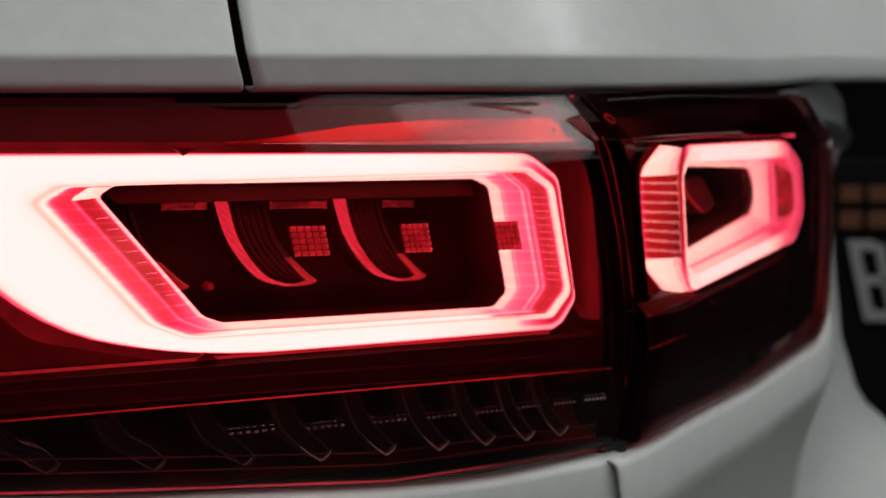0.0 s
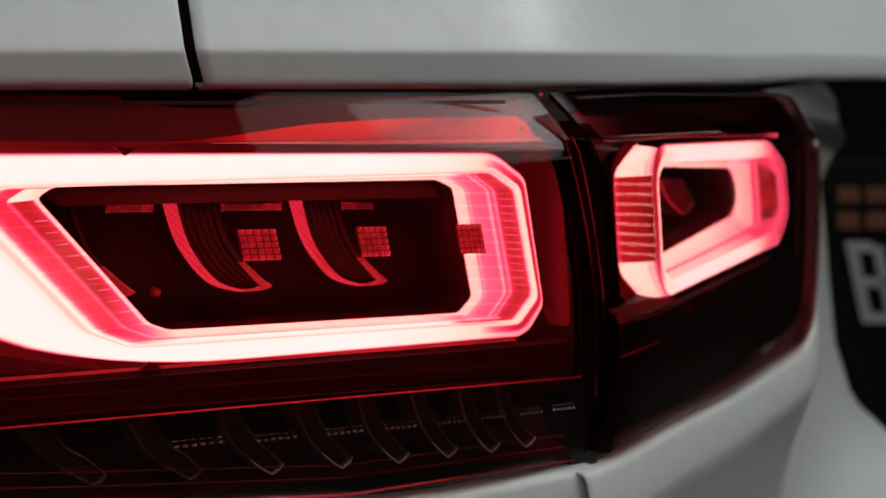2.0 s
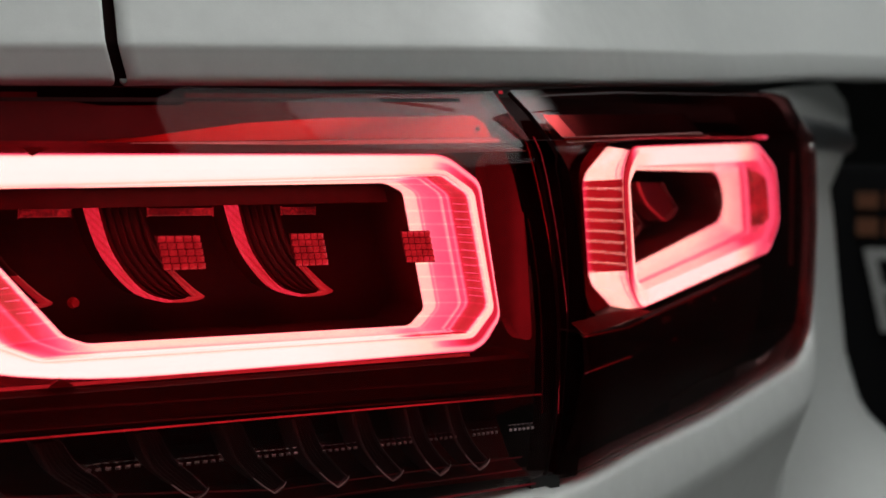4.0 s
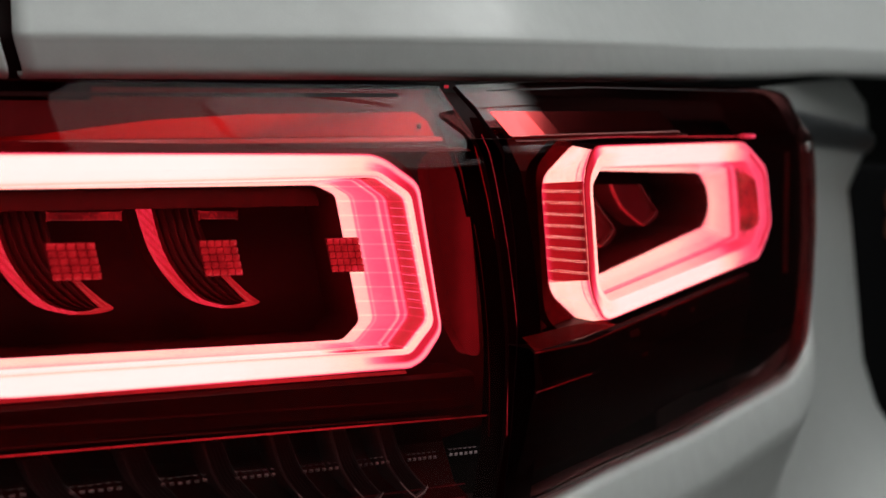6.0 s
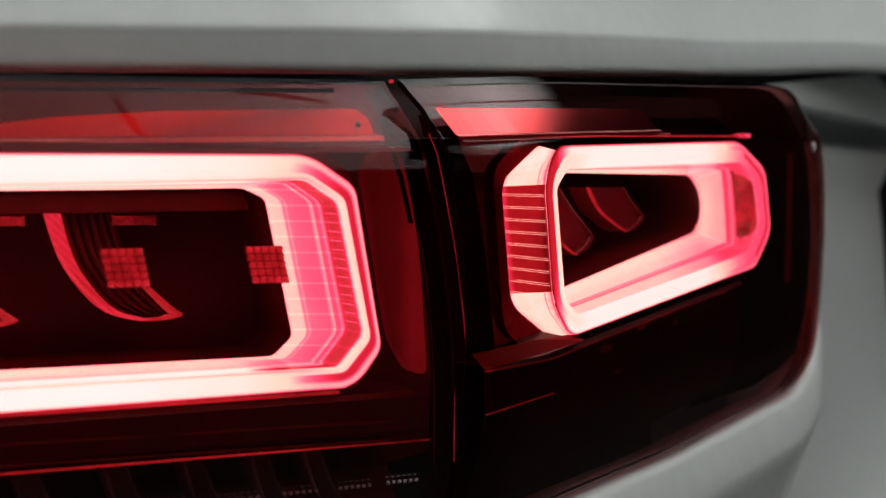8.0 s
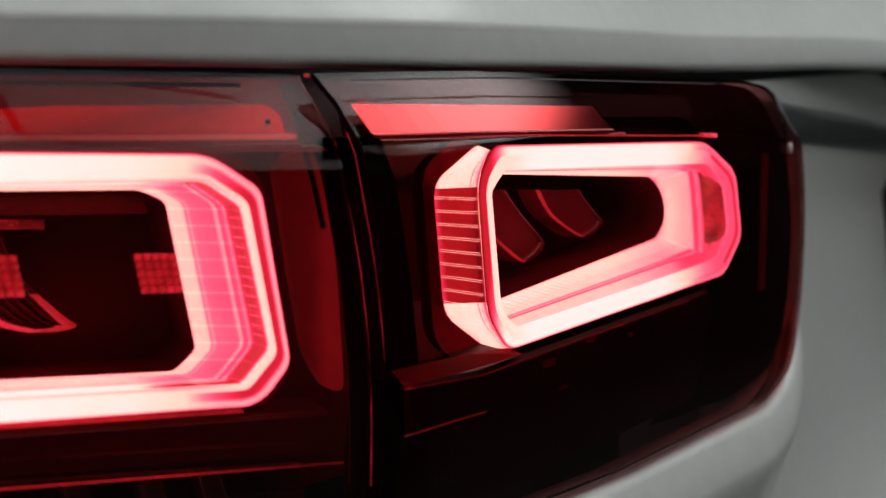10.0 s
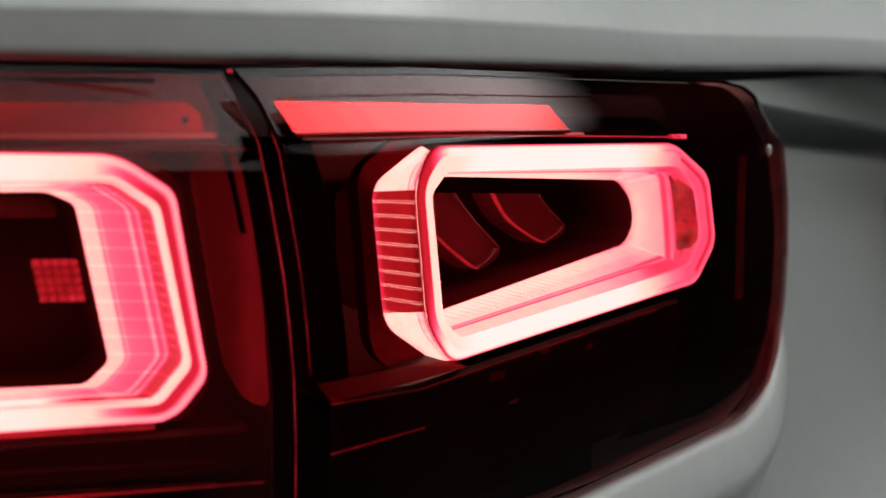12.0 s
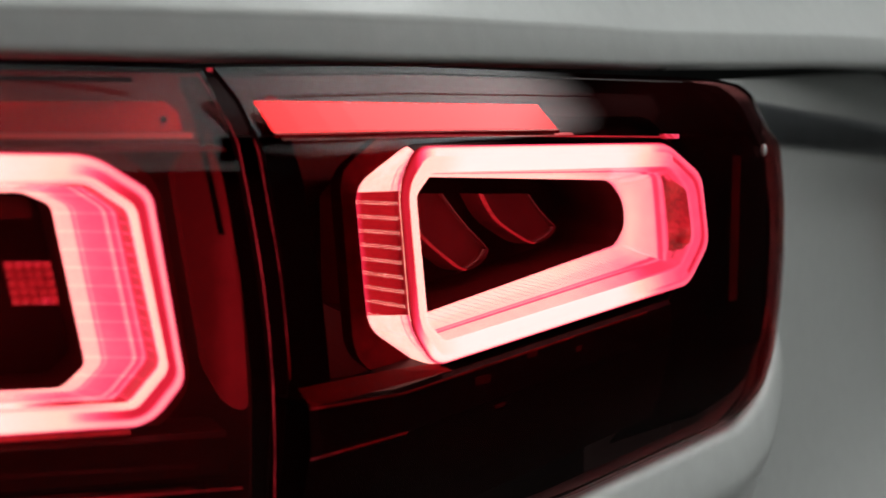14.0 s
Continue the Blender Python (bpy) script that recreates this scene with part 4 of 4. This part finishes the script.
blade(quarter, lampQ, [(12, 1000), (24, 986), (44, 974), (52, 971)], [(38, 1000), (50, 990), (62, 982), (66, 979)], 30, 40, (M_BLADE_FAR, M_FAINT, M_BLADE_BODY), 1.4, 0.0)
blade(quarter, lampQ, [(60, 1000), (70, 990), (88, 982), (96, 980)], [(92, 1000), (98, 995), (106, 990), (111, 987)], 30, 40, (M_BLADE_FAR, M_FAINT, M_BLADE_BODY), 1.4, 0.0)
part("upper_bezel", strip([[along_lens(s, z + 0.035 * s, d) for z, d in ((1019.5, -1), (1020, 22), (1038, 34))] for s in (-85, -70, -55, -40, 60, 190)]), M_DARK, lampQ)
part("red_reflector_strip", strip([[along_lens(s, z + 0.045 * s, d) for z, d in ((1020.0, -1.6), (1021.0, -2.0), (1021.6, -0.8), (1030.6, 8.6))] for s in (-75, -64, -52, -40, 0, 40, 66)]), M_REDSTRIP, lampQ, "glossy red reflector strip")
part("strip_lip", strip([[along_lens(s, z + 0.045 * s, d) for z, d in ((1019.2, -1.6), (1020.2, -0.6))] for s in (-72, -64, -52, -40, 0, 40, 76)]), M_PALE_STRIP, lampQ, "polished pale lip of the reflector")
part("edge_line", strip([[quarter(s, 1019.5 + 0.03 * s + dz, -1.5) for dz in (0, 0.7)] for s in (-40, 0, 146)]), M_LINE, lampQ, "thin self-lit red line")
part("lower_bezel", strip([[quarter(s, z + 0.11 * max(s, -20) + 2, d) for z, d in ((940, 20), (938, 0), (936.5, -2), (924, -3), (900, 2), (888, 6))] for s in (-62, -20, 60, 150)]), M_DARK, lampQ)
part("edge_line", strip([[quarter(s, 938.6 + 0.11 * max(s, -20) + dz, -2.6) for dz in (0.35, -0.35)] for s in (-62, -20, 60, 130)]), M_SEAM, lampQ, "thin self-lit red line along the ledge")
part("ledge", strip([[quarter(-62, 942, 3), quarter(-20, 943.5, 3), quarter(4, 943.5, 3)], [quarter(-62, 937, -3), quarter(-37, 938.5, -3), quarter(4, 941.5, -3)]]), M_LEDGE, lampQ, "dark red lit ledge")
part("edge_line", strip([[quarter(-63, 921.9, -4), quarter(-19, 924.2, -4)], [quarter(-63, 921.2, -4), quarter(-19, 923.6, -4)]]), M_SEAM, lampQ, "thin self-lit red line")
tilt = Matrix.Translation(Vector((0.0203, -0.0004, 1.0273))) @ pose(0, 0, 0, 0, 0, 20) @ pose(0, 0, 0, 44)
part("moulded_mark", strip([[tilt @ Vector((r * math.cos(a), r * math.sin(a), h)) / 1.0 for r, h in ((0.0027, 0), (0.0029, 0.0004), (0.0032, 0.0004), (0.0034, 0))] for a in np.linspace(0, 2 * math.pi, 25)]), M_MARK, lampQ, "small round moulded mark", True)

part("line_end", box(quarter(142, 1023.6, -2), quarter(150, 1025.4, -1), 0.0003), M_BLADE, lampQ, "self-lit bright end of the red line")
part("side_clip", prism([(184, 991), (188, 990), (189, 983), (186, 979), (183, 985)], quarter, 8, 11), M_BLADE_DIM, lampQ, "small dim self-lit red clip beside the guide")
for bs, bz, bw, bh in ((51, 942.6, 6, 2.4), (72, 935.8, 6, 3), (22, 936.2, 9, 3), (1, 927.2, 4, 2.6), (32, 926.6, 6, 2.4), (81, 942, 4, 2)):
    part("dim_optic", prism([tuple(q) for q in rounded([(bs - bw / 2, bz - bh / 2), (bs + bw / 2, bz - bh / 2 + 0.5), (bs + bw / 2, bz + bh / 2 + 0.5), (bs - bw / 2, bz + bh / 2)], 0.8, 2)], quarter, -2.5, -1.5), M_GHOST, lampQ, "faint red moulded optic, self-lit")
part("end_reflector", strip([[along_lens(q, z, 3) for z in (952, 975, 1000, 1018)] for q in (212, 217, 222)]), M_GHOST, lampQ, "faint red reflector in the lens end, self-lit", True)
for dz, wide in ((-3.4, 0.6),):
    part("moulded_groove", strip([[along_lens(q, lerp(Q_TOP, q) + dz * 0.7 + e, 14.8 + dz * 0.7 + e) for e in (0, wide)] for q in list(range(-72, 181, 12))]), M_DARK, lampQ, "dark moulded groove in the lens", True)

# ---------------------------------------------------------------- body below and beside the lamps
rows_ = []
for u in np.linspace(-700, 9, 40):
    zb = lerp(GATE_BOTTOM, u) - 1.2
    rows_.append([gate(u, zb + dz, d) for dz, d in ((0, -10), (0, -25), (-0.8, -27), (-3, -28.2), (-20, -31), (-45, -33), (-100, -36), (-220, -40), (-420, -30))])
thick(part("tailgate_lower", strip(rows_), M_PAINT, car, "white painted lower tailgate skin", True), 0.0012, 1)
rows_ = []
for s, x, y, nx, ny in LENS_LINE:
    if s >= -90:
        zb = lerp(Q_BOTTOM, s) - 1.5
        rows_.append([Vector((x + nx * o, y + ny * o, zb + dz)) / 1000 for o, dz in ((-20, 0), (-3, 0), (-1, -0.8), (0.4, -3), (3, -20), (3.4, -23), (1.0, -30), (-13, -70), (-26, -160), (-20, -300))])
thick(part("corner_panel", strip(rows_), M_PAINT, car, "white painted rear corner panel below the lamp", True), 0.0012, 1)
part("lower_gap_seal", box((0.002, -0.02, 0.6), (0.016, 0.0, 0.88)), M_RUBBER, car, "black rubber seal in the gap")
# flank behind the lamp
rows_ = []
for z, bulge in ((560, 190), (640, 150), (700, 100), (739, 58), (753, 42), (782, 24), (835, 8), (900, 1), (945, -3), (965, -5), (980, -7), (995, -9), (1010, -3), (1025, 3), (1040, 7), (1058, 9), (1076, 6), (1092, -6)):
    row = []
    for a, b in ((262, 150), (330, 203), (420, 272), (520, 347), (600, 408), (640, 440), (700, 495), (760, 560), (830, 650), (900, 760)):
        w = min(1, max(0, (a - 330) / 280))
        row.append(Vector((a + bulge * 0.68 * w, b - bulge * 0.73 * w, min(z, 1052 + (a - 262) * 0.11))) / 1000)
    rows_.append(row)
thick(part("rear_flank", strip(rows_), M_PAINT, car, "white painted rear flank behind the lamp", True), 0.0012, 1)

# Grey metal band added to give the overhang's shade and its highlight.
M_SHADE_BAND = mat("shade_band_grey", (0.34, 0.36, 0.38), 0.3, 0.85, 0.0, 30, 0.2)
rows_ = []
for z, bulge in ((1029, -2), (1030, 8), (1033, 12), (1038, 15), (1043, 15), (1047, 13), (1050, 9), (1051, -2)):
    row = []
    for a, b in ((262, 150), (330, 203), (420, 272), (520, 347), (600, 408), (640, 440), (700, 495), (760, 560), (830, 650), (900, 760)):
        w = min(1, max(0.0, (a - 262) / 340))
        row.append(Vector((a + bulge * 0.68 * w, b - bulge * 0.73 * w, z)) / 1000)
    rows_.append(row)
thick(part("shade_band", strip(rows_), M_SHADE_BAND, car, "added rounded grey band for shade and highlight under the shoulder", True), 0.0012, 1)
M_TYRE = mat("black_tyre_rubber", (0.02, 0.02, 0.02), 0.75, 0, 0, 80, 0.2, 0.3, 120)
M_ALLOY = mat("grey_alloy", (0.45, 0.45, 0.46), 0.3, 0.9)


def lathe(profile, at):
    """A wheel part turned about an axle along x."""
    return strip([[Vector((at[0] + a, at[1] + r * math.cos(q), at[2] + r * math.sin(q))) for a, r in profile] for q in np.linspace(0, 2 * math.pi, 41)])


for wx in (0.12, -1.36):
    tyre = part("tyre", lathe([(-0.09, 0.24), (-0.115, 0.27), (-0.115, 0.31), (-0.09, 0.342), (0.09, 0.342), (0.115, 0.31), (0.115, 0.27), (0.09, 0.24)], (wx, 0.86, 0.342)), M_TYRE, car, "black rear tyre", True)
    part("rim", lathe([(-0.09, 0.24), (-0.05, 0.22), (-0.04, 0.08), (0.04, 0.05), (0.06, 0.21), (0.09, 0.24)], (wx, 0.86, 0.342)), M_ALLOY, tyre, "grey alloy rim", True)
part("axle", box((-1.36, 0.83, 0.31), (0.12, 0.89, 0.37), 0.01), M_RUBBER, car)
rows_ = []
for z, d in ((470, -32), (400, -20), (330, 20), (300, 120)):
    rows_.append([Vector((x, d + 0.03 * (x + 15), z)) / 1000 for x in (-1250, -700, -200, 5)] + [Vector((100, 40 + d, z)) / 1000, Vector((240, 140 + d, z)) / 1000])
part("bumper", strip(rows_), M_PAINT, car, "white painted rear bumper", True)

# ---------------------------------------------------------------- showroom beyond the car
M_BOARD = mat("matt_black_board", (0.006, 0.006, 0.0065), 0.95, ior=1.15)
M_PALE = mat("pale_lettering", (0.26, 0.26, 0.255), 0.6)
M_ORANGE = mat("dim_orange_lettering", (0.1, 0.03, 0.008), 0.8)
sign = thing("display_board", "black display board with pale and orange lettering bars", "sign", at=(1.55, 1.0, 0))
part("panel", box((-0.35, -0.02, 0.25), (0.45, 0.02, 1.03), 0.01), M_BOARD, sign)
for sx in (-0.2, 0.3):
    part("leg", box((sx - 0.02, -0.02, 0.0), (sx + 0.02, 0.02, 0.3)), M_BOARD, sign)
    part("foot", box((sx - 0.03, -0.15, 0.0), (sx + 0.03, 0.15, 0.02)), M_BOARD, sign)


def board(u, z, d):
    """On the board's face: letters lean to one side."""
    return Vector((u + 0.22 * (895 - z), d, z)) / 1000


for u0 in (-193, -118):
    for du, z0, z1, wide in ((0, 760, 895, 17), (42, 832, 888, 16), (42, 767, 824, 16), (17, 878, 895, 27), (17, 820, 836, 27), (17, 760, 777, 27)):
        part("lettering_bar", prism([(u0 + du, z0), (u0 + du + wide, z0), (u0 + du + wide, z1), (u0 + du, z1)], board, -30, -21), M_PALE, sign)
for z0, z1 in ((960, 986), (916, 944)):
    for k in range(6):
        part("lettering_bar", prism([(-205 + k * 46, z0), (-205 + k * 46 + 34, z0), (-205 + k * 46 + 34, z1), (-205 + k * 46, z1)], lambda u, z, d: Vector((u, d, z)) / 1000, -28, -21), M_ORANGE, sign)
sign.rotation_euler = (0, 0, radians(-40))
